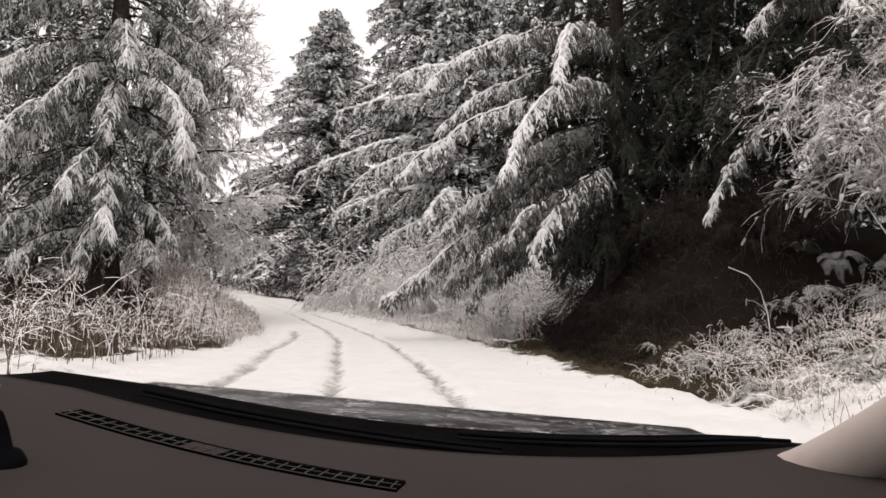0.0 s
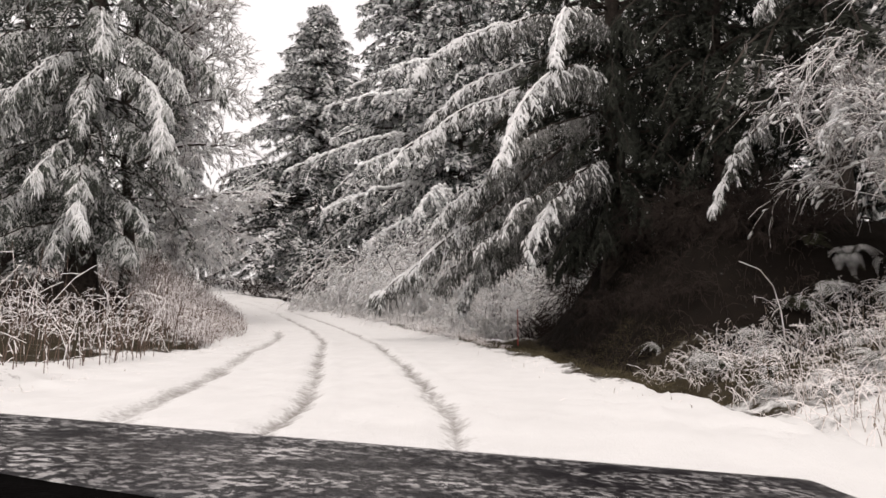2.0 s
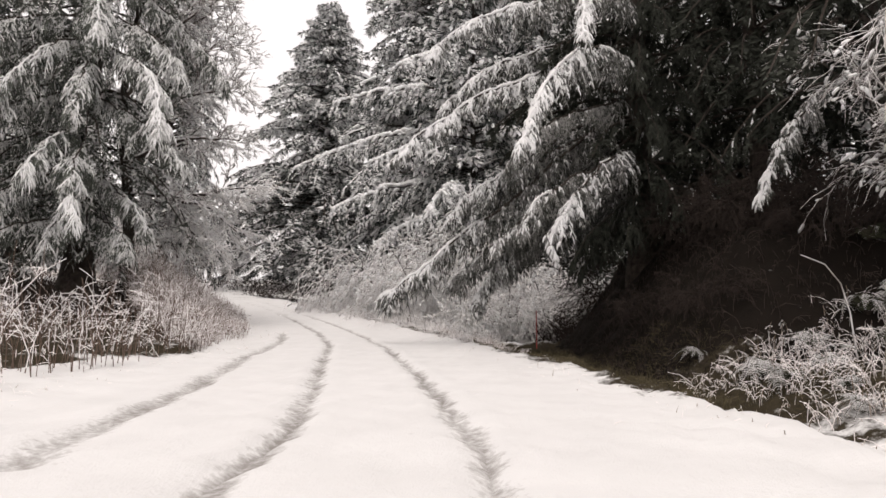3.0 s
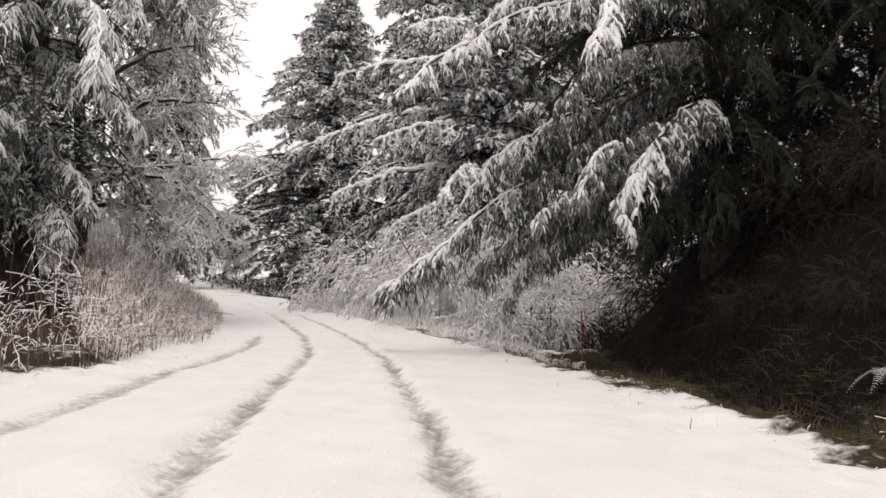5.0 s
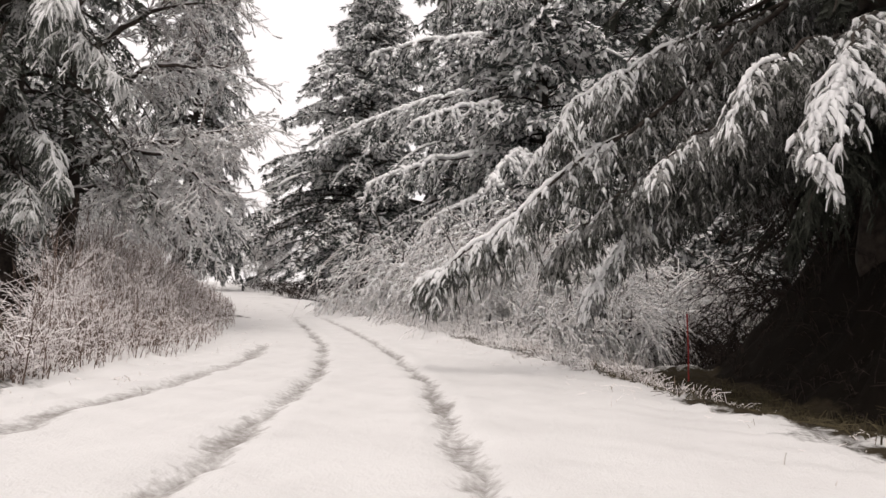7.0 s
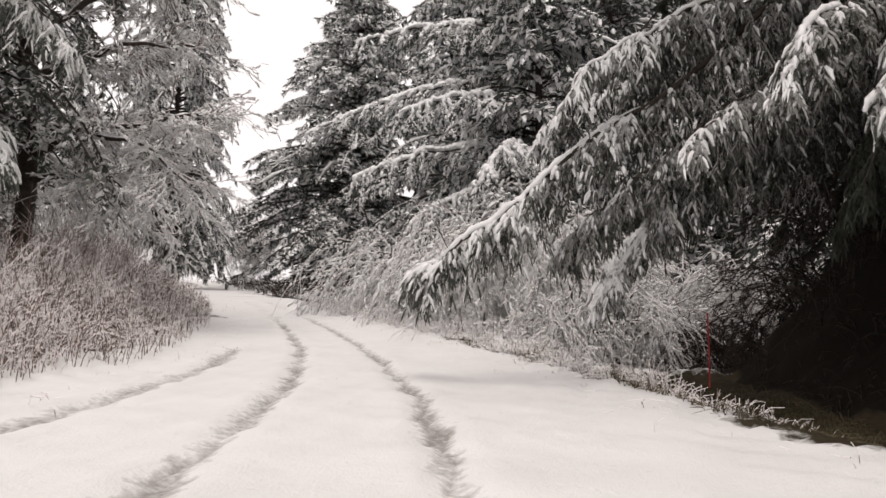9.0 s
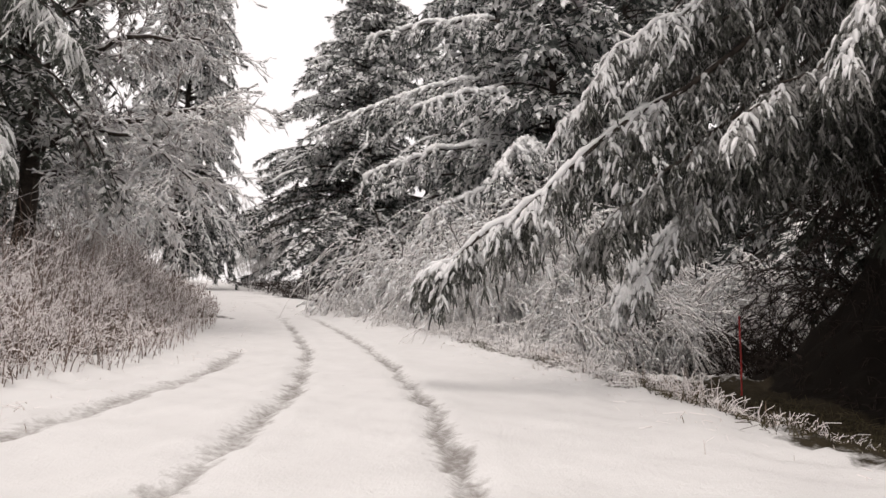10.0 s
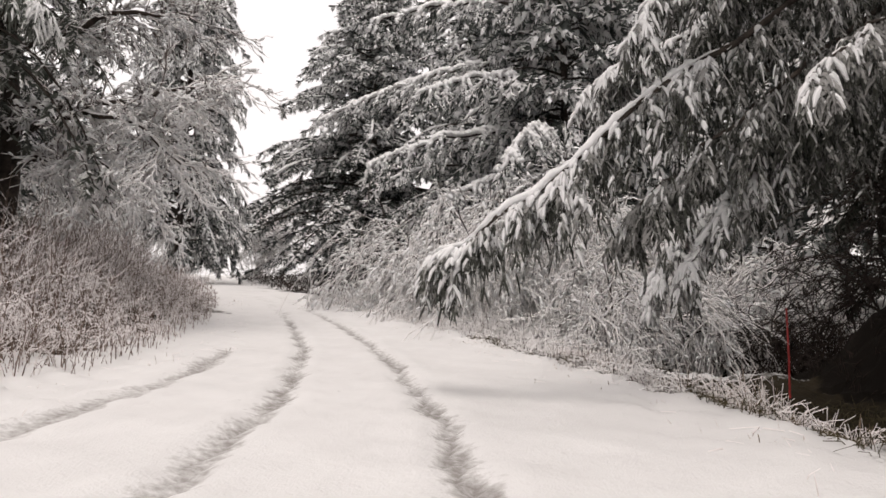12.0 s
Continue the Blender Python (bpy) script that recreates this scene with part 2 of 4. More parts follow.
def blobs(curves, fat, per, lo=0.0, hi=1.0, long=1.9, taper=0.0):
    """Small lumps of snow sitting along many twigs."""
    m, k, _ = curves.shape
    u = rng.uniform(lo, hi, (m, per)) * (k - 1)
    i = np.minimum(u.astype(int), k - 2)
    w = (u - i)[..., None]
    rows = np.arange(m)[:, None]
    p = (curves[rows, i] * (1 - w) + curves[rows, i + 1] * w).reshape(-1, 3)
    t = unit(curves[rows, i + 1] - curves[rows, i]).reshape(-1, 3)
    n = len(p)
    t = unit(t + rng.normal(size=(n, 3)) * 0.2)
    a = unit(np.cross(t, UP) + 1e-3)
    b = np.cross(a, t)
    r = fat * rng.uniform(0.45, 1.5, (n, 1)) * (1 - taper * (u / (k - 1)).reshape(-1, 1))
    p = p + UP * r * 0.5 + b * r * 0.3
    ln = t * r * long * rng.uniform(0.6, 1.4, (n, 1))
    ring = [b * r * 0.95, -b * r * 0.5 + a * r * 0.9, -b * r * 0.5 - a * r * 0.9]
    v = np.stack([p - ln] + [p - ln * 0.55 + q for q in ring] + [p + ln * 0.55 + q for q in ring] + [p + ln], 1)
    return v.reshape(-1, 3), (np.arange(n)[:, None, None] * 8 + LUMP).reshape(-1, 3)


def flakes(curves, size, per):
    """Small patches of snow lying flat on top of many twigs."""
    m, k, _ = curves.shape
    u = rng.uniform(0.1, 1.0, (m, per)) * (k - 1)
    i = np.minimum(u.astype(int), k - 2)
    w = (u - i)[..., None]
    rows = np.arange(m)[:, None]
    p = curves[rows, i] * (1 - w) + curves[rows, i + 1] * w
    t = unit(curves[rows, i + 1] - curves[rows, i])
    a = unit(np.cross(t, UP) + 1e-3) * rng.uniform(-1, 1, (m, per, 1))
    out = unit(t * 0.7 + a - UP * 0.85)
    ln = size * rng.uniform(0.5, 1.4, (m, per, 1))
    wide = unit(np.cross(out, UP) + rng.normal(size=(m, per, 3)) * 0.3) * ln * 0.24
    p = p + UP * size * 0.12
    mid = p + out * ln * 0.5 + UP * size * 0.06
    v = np.stack([p, mid - wide, p + out * ln, mid + wide], 2).reshape(-1, 3)
    return v, np.arange(m * per * 4).reshape(-1, 4)


def dress(limb, rad, wood, leaf, snow, gap, reach, hang, per, blade, cover, fat, k=4, broad=0.17):
    """Hangs twigs with needles and snow on one limb, for trees seen from afar."""
    c = laterals(limb, gap, reach, hang, k)
    leaf.add(*blades(c, blade * rng.uniform(0.7, 1.3, len(c)), per, 0.85, 0.4, broad))
    on = rng.random(len(c)) < cover * 0.45
    if on.any():
        snow.add(*snow_on(c[on][:, 1:], fat * 0.8, 3), True)
    on = rng.random(len(c)) < cover * 1.5
    if on.any():
        snow.add(*flakes(c[on], blade * (0.75 if blade > 0.4 else 0.42), max(2, int(per * (0.55 if blade > 0.4 else 0.45)))), True)
    wood.add(*tubes(limb[None], np.linspace(rad, rad * 0.2, len(limb))[None], 4))
    if cover > 0.1:
        cut = max(1, int(len(limb) * 0.5))
        snow.add(*snow_on(limb[None, cut:], fat * 0.9, 4), True)


def dress_fine(limb, rad, wood, leaf, snow, gap, reach, hang, per, blade, cover, fat, twigs=8, twig=0.5, drop=0.9, thick=2.0, side_in=1.0, bare=0.25, fleck=0.3):
    """The same for near trees: side twigs that carry hanging twiglets."""
    c = laterals(limb, gap, reach, hang, 5, 0.14, side_in)
    m = len(c)
    u = rng.uniform(0.08, 1.0, (m, twigs)) * 4
    i = np.minimum(u.astype(int), 3)
    w = (u - i)[..., None]
    rows = np.arange(m)[:, None]
    p = (c[rows, i] * (1 - w) + c[rows, i + 1] * w).reshape(-1, 3)
    t = unit(c[rows, i + 1] - c[rows, i]).reshape(-1, 3)
    n = len(p)
    a = unit(np.cross(t, UP) + 1e-3) * np.where(rng.random(n) < 0.5, -1.0, 1.0)[:, None]
    d = unit(t * 0.9 + a * rng.uniform(0.05, 0.6, (n, 1)))
    ln = twig * rng.uniform(0.35, 1.3, (n, 1, 1))
    q = np.linspace(0, 1, 4)[None, :, None]
    hg = drop * rng.uniform(0.5, 1.3, (n, 1, 1))
    tw = p[:, None] + ln * (d[:, None] * (q - 0.35 * hg * q * q) - UP * hg * q ** 1.4)
    leaf.add(*blades(tw, blade * rng.uniform(0.7, 1.4, n), per, 0.42, 0.3, 0.12))
    leaf.add(*blades(c, blade * rng.uniform(0.7, 1.3, m), per, 0.7, 0.35, 0.16))
    wood.add(*tubes(limb[None], np.linspace(rad, rad * 0.2, len(limb))[None], 5))
    if cover > 0:
        share = np.where(np.arange(m) / m > (bare - 0.14) / 0.86, 1.0, 0.12)
        on = rng.random(n) < cover * fleck * np.repeat(share, twigs)
        snow.add(*blobs(tw[on], fat * 0.6, 1, 0.0, 0.6, 2.2))
        on = rng.random(m) < np.minimum(1, cover * 1.3) * share
        snow.add(*blobs(c[on], fat * 1.0, 11, 0.0, 0.97, 1.9, 0.45))
        length = np.linalg.norm(np.diff(limb, axis=0), axis=1).sum()
        snow.add(*blobs(limb[None], fat * thick, 1 + int(min(1, cover * 2) * length * (1.15 - bare) / max(0.04, fat * thick * 0.42)), bare, 1.0, 1.8, 0.5))


def drape_limb(limb, rad, wood, leaf, snow, cov, bare, reach, drop, fat, blade=0.06, dense=1.0, more=1.0, twig=0.14):
    """A near limb: side twigs and hanging strands that carry short needle fingers; snow along the limb and in lumps on the fingers."""
    cov = cov * more
    dense = dense * (1.0 if cov > 0.05 else 0.48)
    length = np.linalg.norm(np.diff(limb, axis=0), axis=1).sum()
    side = laterals(limb, 0.15 / dense, reach, 0.55, 6, 0.08)
    m, per = len(side), 4
    u = rng.uniform(0.1, 1.0, (m, per)) * 5
    i = np.minimum(u.astype(int), 4)
    w = (u - i)[..., None]
    rows = np.arange(m)[:, None]
    p = (side[rows, i] * (1 - w) + side[rows, i + 1] * w).reshape(-1, 3)
    t = unit(side[rows, i + 1] - side[rows, i]).reshape(-1, 3)
    s0 = np.repeat(np.arange(m) / m, per)
    q = int(length * 15 * dense)
    s1 = rng.uniform(0.1, 1.0, q)
    p1, t1 = along(limb, s1)
    p, t, s0 = np.concatenate([p, p1]), np.concatenate([t, t1]), np.concatenate([s0, s1])
    n = len(p)
    a = unit(np.cross(t, UP) + 1e-3) * np.where(rng.random(n) < 0.5, -1.0, 1.0)[:, None]
    d = unit(t * rng.uniform(0.2, 1.0, (n, 1)) + a * rng.uniform(0.0, 0.8, (n, 1)))
    ln = drop * rng.uniform(0.2, 1.1, n) * (1.1 - 0.88 * s0)
    k = 6
    h = np.linspace(0, 1, k)[None, :, None]
    c = p[:, None] + ln[:, None, None] * (d[:, None] * (0.8 * h - 0.36 * h * h) - UP * (0.16 * h + 0.72 * h ** 1.7))
    c += rng.normal(size=c.shape) * 0.035 * ln[:, None, None] * h
    c, s0 = np.concatenate([c, side]), np.concatenate([s0, np.arange(m) / m])
    n = len(c)
    leaf.add(*tubes(c, np.full((n, 1), blade * 0.14) * np.linspace(1, 0.5, k)[None], 3), True)
    leaf.add(*blades(c, blade * rng.uniform(0.8, 1.3, n), 8, 0.8, 0.25, 0.2))
    # fingers on the strands
    per = 7
    u = rng.uniform(0.05, 1.0, (n, per)) * (k - 1)
    i = np.minimum(u.astype(int), k - 2)
    w = (u - i)[..., None]
    rows = np.arange(n)[:, None]
    p = (c[rows, i] * (1 - w) + c[rows, i + 1] * w).reshape(-1, 3)
    t = unit(c[rows, i + 1] - c[rows, i]).reshape(-1, 3)
    az = rng.uniform(0, 2 * np.pi, n * per)
    out = np.stack([np.cos(az), np.sin(az), np.zeros(n * per)], 1)
    d = unit(out * rng.uniform(0.5, 1.0, (n * per, 1)) + t * 0.8)
    ln = (twig * rng.uniform(0.5, 1.4, n * per))[:, None, None]
    h = np.linspace(0, 1, 3)[None, :, None]
    f = p[:, None] + ln * (d[:, None] * (h - 0.3 * h * h) - UP * 0.62 * h ** 1.6)
    leaf.add(*tubes(f, np.full((n * per, 1), blade * 0.26) * np.array((0.8, 1.0, 0.4))[None], 3), True)
    leaf.add(*blades(f, blade * rng.uniform(0.6, 0.95, n * per), 4, 0.75, 0.2, 0.25))
    share = np.repeat(np.where(s0 > bare, 1.0, 0.22), per)
    heap = np.repeat(np.clip(rng.normal(1.0, 0.75, n), 0, 2.4), per) * np.clip(1.5 - (u / (k - 1)).ravel(), 0.4, 1.4)
    on = rng.random(n * per) < cov * share * heap
    if on.any():
        g = f[on]
        big = fat * (rng.uniform(0.35, 0.85, len(g)) + 0.22 * heap[on])[:, None] * np.array((0.8, 1.0, 0.35))[None] * rng.uniform(0.7, 1.2, (len(g), 3))
        snow.add(*tubes(g + (unit(d[on] * 0.5 + UP) * blade * 0.3)[:, None], big * 0.85, 4), True)
    on = rng.random(m) < cov * 1.2 * np.where(np.arange(m) / m > bare, 1.0, 0.25)
    if on.any():
        snow.add(*snow_on(side[on], fat * 0.8, 5), True)
    wood.add(*tubes(limb[None], np.linspace(rad, rad * 0.2, len(limb))[None], 6))
    if cov < 0.24:
        return
    lo = int(bare * (len(limb) - 1))
    fine = np.stack([np.interp(np.linspace(lo, len(limb) - 1, 40), np.arange(len(limb)), limb[:, j]) for j in range(3)], 1)
    r = fat * 1.5 * rng.uniform(0.35, 1.5, 40) * np.linspace(1.15, 0.3, 40)
    r = (r + 0.3 * np.roll(r, 1) + 0.2 * fat) / 1.4
    r[:8] *= np.linspace(0.15, 1.0, 8)
    r[-1] = 0.01
    fine[1:-1] += rng.normal(size=(38, 3)) * fat * 0.3
    snow.add(*tubes((fine + UP * (rad * 0.5 + fat * 0.4))[None], r[None], 7), True)
    snow.add(*blobs(fine[None], fat * 1.3, 40, 0.0, 0.95, 1.4, 0.6))


def trunk_soup(base, height, radius, soup, lean=(0, 0)):
    z = np.linspace(-2.4, height, 15)
    c = np.stack([base[0] + lean[0] * (z / height) ** 2 + 0.06 * np.sin(z * 0.7), base[1] + lean[1] * (z / height) ** 2, base[2] + z], 1)
    r = radius * (1 - 0.96 * np.clip(z / height, 0, 1)) * (1 + 0.5 * np.exp(-np.maximum(z, 0) / 0.5))
    soup.add(*tubes(c[None], r[None], 10))
    return c


def conifer(name, label, base, height, spread, trunk_r, first, gap_z, limbs=(), hang=0.5, sag=0.35, gap=0.16, reach=0.9, per=14,
            blade=0.22, cover=0.6, fat=0.05, needle=None, power=0.9, seed=1, rise=0.15, limb_k=8, group="", fine=None, fine_to=0, skirt=0.12, snow_low=1.0, snow_from=0.12, drapes=(), drape_needle=None, wild=None):
    """A conifer: trunk, limbs, drooping sprays of needles, and the snow lying on them."""
    global rng
    rng = np.random.default_rng(seed)
    thing = new(name)
    thing.location = base
    bark, leaf, snow, trunk = Soup(), Soup(), Soup(), Soup()
    trunk_soup(np.zeros(3), height, trunk_r, trunk)
    z = first
    while z < height * 0.985:
        f = (z - first) / (height - first)
        size = spread * (1 - f) ** power * rng.uniform(0.7, 1.15) + 0.25
        if f < skirt:
            size *= 0.6 + 0.4 * f / skirt
        az = rng.uniform(0, 2 * np.pi)
        h = np.array((np.cos(az), np.sin(az), 0))
        p0 = np.array((0, 0, z)) + h * trunk_r * 0.3
        p2 = p0 + h * size - UP * size * sag * rng.uniform(0.6, 1.3) * (1.1 - 0.6 * f)
        p2[2] = max(p2[2], 0.9 + rng.random())
        p1 = p0 + h * size * 0.55 + UP * size * rise
        curve = bezier(p0, p1, p2, limb_k)
        cov = cover * (snow_low + (1 - snow_low) * min(1.0, max(0.0, (f - snow_from) / 0.3)))
        if fine and z < fine_to:
            dress_fine(curve, 0.02 + 0.011 * size, bark, leaf, snow, fine["gap"] * 1.8, fine["reach"] * (0.4 + 0.6 * size / spread), hang, fine["per"], fine["blade"],
                       cov, fat, fine["twigs"] - 3, fine["twig"] * 1.4, fine["drop"], fine["ridge"] * 0.6)
        else:
            dress(curve, 0.02 + 0.011 * size, bark, leaf, snow, gap, reach * (0.35 + 0.65 * size / spread), hang, per, blade, cov, fat)
        z += gap_z * rng.uniform(0.5, 1.5) * (1 - 0.45 * f)
    for z0, tip, lift, cov, grow, *bare in limbs:
        tip = np.array(tip) - np.array(base)
        p0 = np.array((0, 0, z0 - base[2]))
        p1 = p0 * 0.5 + tip * 0.5 + UP * lift
        curve = bezier(p0, p1, tip, 18)
        curve[2:-1] += rng.normal(size=(15, 3)) * 0.05
        size = np.linalg.norm(tip - p0)
        w, lf, sn = Soup(), Soup(), Soup()
        dress_fine(curve, 0.03 + 0.008 * size, w, lf, sn, fine["gap"] * 0.55, fine["reach"] * 1.2 * grow, hang * 1.45, fine["per"], fine["blade"], cov, fat * 1.1,
                   int(fine["twigs"] * grow), fine["twig"] * 1.1, fine["drop"], fine["ridge"] * (0.45 + cov), 0.7, *bare)
        limb = part("limb", w.mesh("limb", MAT_BARK, True), thing, "long drooping limb")
        tagged(part("spray", lf.mesh("spray", needle or MAT_SPRAY), limb), kind="stuff")
        tagged(part("limb_snow", sn.mesh("limb_snow", MAT_SNOW, True), limb), kind="stuff")
    for z0, mid, tip, cov, bare, side, drop, thick in drapes:
        p0 = np.array((0, 0, z0 - base[2]))
        mid, tip = np.array(mid) - np.array(base), np.array(tip) - np.array(base)
        curve = bezier(p0, 2 * mid - (p0 + tip) / 2, tip, 18)
        curve[2:-1] += rng.normal(size=(15, 3)) * 0.04
        w, lf, sn = Soup(), Soup(), Soup()
        drape_limb(curve, 0.02 + 0.0035 * np.linalg.norm(tip - p0), w, lf, sn, cov, bare, side, drop, thick, **(wild or {}))
        limb = part("limb", w.mesh("limb", MAT_BARK, True), thing, "long drooping limb")
        # snowless limbs lack frost; their darker needles also paint in inner-crown shade
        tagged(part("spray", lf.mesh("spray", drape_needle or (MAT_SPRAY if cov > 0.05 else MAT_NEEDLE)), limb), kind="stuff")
        if sn.n:
            tagged(part("limb_snow", sn.mesh("limb_snow", MAT_SNOW, True), limb), kind="stuff")
    part("trunk", trunk.mesh("trunk", MAT_BARK, True), thing, "dark wet bark")
    tagged(part("branchwork", bark.mesh("branchwork", MAT_BARK), thing), kind="stuff")
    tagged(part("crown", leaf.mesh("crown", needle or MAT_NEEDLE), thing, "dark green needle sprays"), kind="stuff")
    tagged(part("snow_cover", snow.mesh("snow_cover", MAT_SNOW, True), thing, "white snow lying on the sprays"), kind="stuff")
    return tagged(thing, label, "conifer tree", group)


TWIGS = []


def fork(soup, p, d, length, r, depth, bend=0.25, kids=3, k=5, droop=0.0, flat=1.0):
    """A branch that forks into thinner ones."""
    s = np.linspace(0, 1, k)[:, None]
    side = unit(rng.normal(size=3))
    c = p + d * length * s + side * length * bend * 0.4 * s * s - UP * droop * length * s * s
    c[1:] += rng.normal(size=(k - 1, 3)) * length * 0.05
    TWIGS.append(c)
    soup.add(*tubes(c[None], np.linspace(r, r * 0.55, k)[None], 3 if depth < 3 else 5))
    if depth == 0:
        return
    for i in range(kids):
        q, t = along(c, np.array([rng.uniform(0.3, 1.0)]))
        way = unit(rng.normal(size=3)) * np.array((1, 1, flat))
        nd = unit(t[0] + way * rng.uniform(0.5, 0.95))
        fork(soup, q[0], nd, length * rng.uniform(0.45, 0.75), r * 0.78, depth - 1, bend, kids, k, droop, flat)


def shrub(name, label, base, height, spread, stems, mat, depth=2, kids=4, r=0.03, droop=0.15, seed=1, category="shrub", group="", wood=None, tufts=0.0, short=1.0, lump=(1.7, 2)):
    """A leafless shrub of arching, rimed stems that fork into twigs."""
    global rng
    rng = np.random.default_rng(seed)
    thing = new(name)
    thing.location = base
    main, fine = Soup(), Soup()
    TWIGS.clear()
    for i in range(stems):
        a = rng.uniform(0, 2 * np.pi)
        out = rng.uniform(0.1, 1.0)
        d = unit(np.array((np.cos(a) * out * spread, np.sin(a) * out * spread, height * rng.uniform(0.7, 1.1))))
        p = np.array((np.cos(a), np.sin(a), 0)) * spread * 0.35 * rng.random() - UP * 0.1
        ln = height * rng.uniform(0.4, 0.75)
        u = np.linspace(0, 1, 6)[:, None]
        c = p + d * ln * u - UP * droop * 0.4 * ln * u * u + rng.normal(size=(6, 3)) * 0.055 * ln * u
        main.add(*tubes(c[None], np.linspace(r, r * 0.6, 6)[None], 5))
        for j in range(kids):
            q, t = along(c, np.array([rng.uniform(0.35, 1.0)]))
            nd = unit(t[0] + unit(rng.normal(size=3)) * rng.uniform(0.4, 0.95))
            fork(fine, q[0], nd, ln * short * rng.uniform(0.4, 0.7), r * 0.75, depth - 1, 0.5, kids, 4, droop)
    tagged(part("woody_core", main.mesh("woody_core", wood or mat, True), thing), kind="stuff")
    tagged(part("twig_mass", fine.mesh("twig_mass", mat, True), thing), kind="stuff")
    if tufts:
        c = np.stack(TWIGS)
        c = c[(rng.random(len(c)) < tufts) & (c[:, 1, 2] > height * 0.12)]
        tuft = Soup()
        tuft.add(*blobs(c, min(r, 0.024) * lump[0], lump[1], 0.0, 1.0, 2.4))
        tagged(part("tuft_mass", tuft.mesh("tuft_mass", MAT_SNOW, True), thing, "small lumps of snow caught in the twigs"), kind="stuff")
    return tagged(thing, label, category, group)


# ---- the lie of the land ----
ROAD_Y = np.array((-60, 3.7, 10.4, 15.8, 21.2, 25.3, 30.3, 35.9, 47, 57, 82, 130, 400.0))
ROAD_R = np.array((3.2, 2.8, 2.4, 1.8, 0.1, -1.6, -4.1, -7.3, -13.0, -18.6, -33, -63, -250.0))
ROAD_L = np.array((-4.2, -4.5, -5.4, -5.8, -6.2, -7.4, -9.3, -11.8, -17.0, -22.5, -37.5, -68, -256.0))
LEFT_TRACK = np.array(((-1.0, -5), (-1.15, 5.6), (-1.55, 8.5), (-2.32, 12.7), (-3.4, 19.2), (-4.65, 23.7), (-6.35, 28), (-8.3, 32.6), (-11.5, 39.4), (-17, 49.5), (-30, 73)))
RIGHT_TRACK = np.array(((0.45, -5), (0.36, 4.8), (0.08, 7.4), (-0.45, 11.3), (-1.6, 18), (-2.72, 22), (-3.86, 25.2), (-5.5, 29.1), (-7.2, 32.7), (-9.9, 38.1), (-14.8, 48), (-28, 72)))
OLD_TRACK = np.array(((-2.5, 4.5), (-2.8, 6.5), (-3.06, 8.3), (-3.7, 11.5), (-4.4, 14.8), (-5.0, 19.6), (-5.3, 21.2), (-5.9, 23.4)))


def softplus(v, w):
    return w * np.log1p(np.exp(np.clip(v / w, -30, 30)))


def step(a, b, v):
    u = np.clip((v - a) / (b - a), 0, 1)
    return u * u * (3 - 2 * u)


def lumps(x, y, s, seed=0.0):
    return np.sin(x * s * 1.7 + y * s * 0.9 + seed) * np.sin(y * s * 1.3 - x * s * 0.6 + seed * 2.1) + 0.5 * np.sin(x * s * 3.9 + seed * 3) * np.sin(y * s * 4.3 + seed)


def smooth_interp(y, ky, kx):
    return (np.interp(y - 1.5, ky, kx) + np.interp(y, ky, kx) + np.interp(y + 1.5, ky, kx)) / 3


def land(x, y):
    """Height of the ground at x, y."""
    x, y = np.asarray(x, float), np.asarray(y, float)
    far = np.minimum(y, 140)
    z = 0.083 * softplus(far - 20, 3.0)
    dr = x - smooth_interp(y, ROAD_Y, ROAD_R)
    dl = smooth_interp(y, ROAD_Y, ROAD_L) - x
    # ditch, then a cut bank under the trees beside the road
    near = 1 - step(24.4, 27.0, y)
    steep = step(11.5, 15.0, y) * near
    z = z - 0.45 * step(0.2, 1.8, dr) * near
    toe = np.clip(x - 4.0, 0, None)
    z = z + near * (steep * (3.1 * step(0, 3.2, toe) + 0.08 * toe) + (1 - steep) * (0.32 * np.minimum(toe, 9)))
    hollow = -0.35 + 0.10 * np.clip(y - 28.5, 0, 100) + 0.12 * np.clip(x - 8, 0, 20)
    k = (1 - near) * step(0.3, 4.0, dr) * (1 - step(70, 90, y))
    z = z * (1 - k) + np.minimum(z, hollow) * k
    z = z + 0.10 * np.clip(dl - 1.0, 0, 14) + 0.12 * step(0, 0.8, dl)
    off = np.clip(np.maximum(dr, dl), 0, 1)
    rim = np.exp(-(dr / 0.9) ** 2) + np.exp(-(dl / 1.1) ** 2)
    z = z + rim * (0.035 * lumps(x, y, 2.3, 0.4) + 0.03 * lumps(x, y, 4.7, 1.9))
    z = z + np.clip(dr * 1.5, 0, 1) * near * (0.05 * lumps(x, y, 4.1, 0.6) + 0.03 * lumps(x, y, 9.0, 2.2))
    z = z + steep * step(0.1, 0.8, toe) * (0.16 * lumps(x, y, 1.5, 2.0) + 0.07 * lumps(x, y, 3.9, 1.0))
    return z + off * (0.07 * lumps(x, y, 0.8) + 0.03 * lumps(x, y, 2.7, 1.0)) + 0.014 * lumps(x, y, 1.9, 2.0) + 0.010 * lumps(x, y, 5.3, 3.0) + 0.006 * lumps(x, y, 9.7, 5.0)


def track_gap(x, y, line):
    """Sideways distance from a wheel track."""
    cx = np.interp(y, line[:, 1], line[:, 0])
    slope = np.gradient(line[:, 0], line[:, 1])
    c = 1 / np.sqrt(1 + np.interp(y, line[:, 1], slope) ** 2)
    return (x - cx) * c


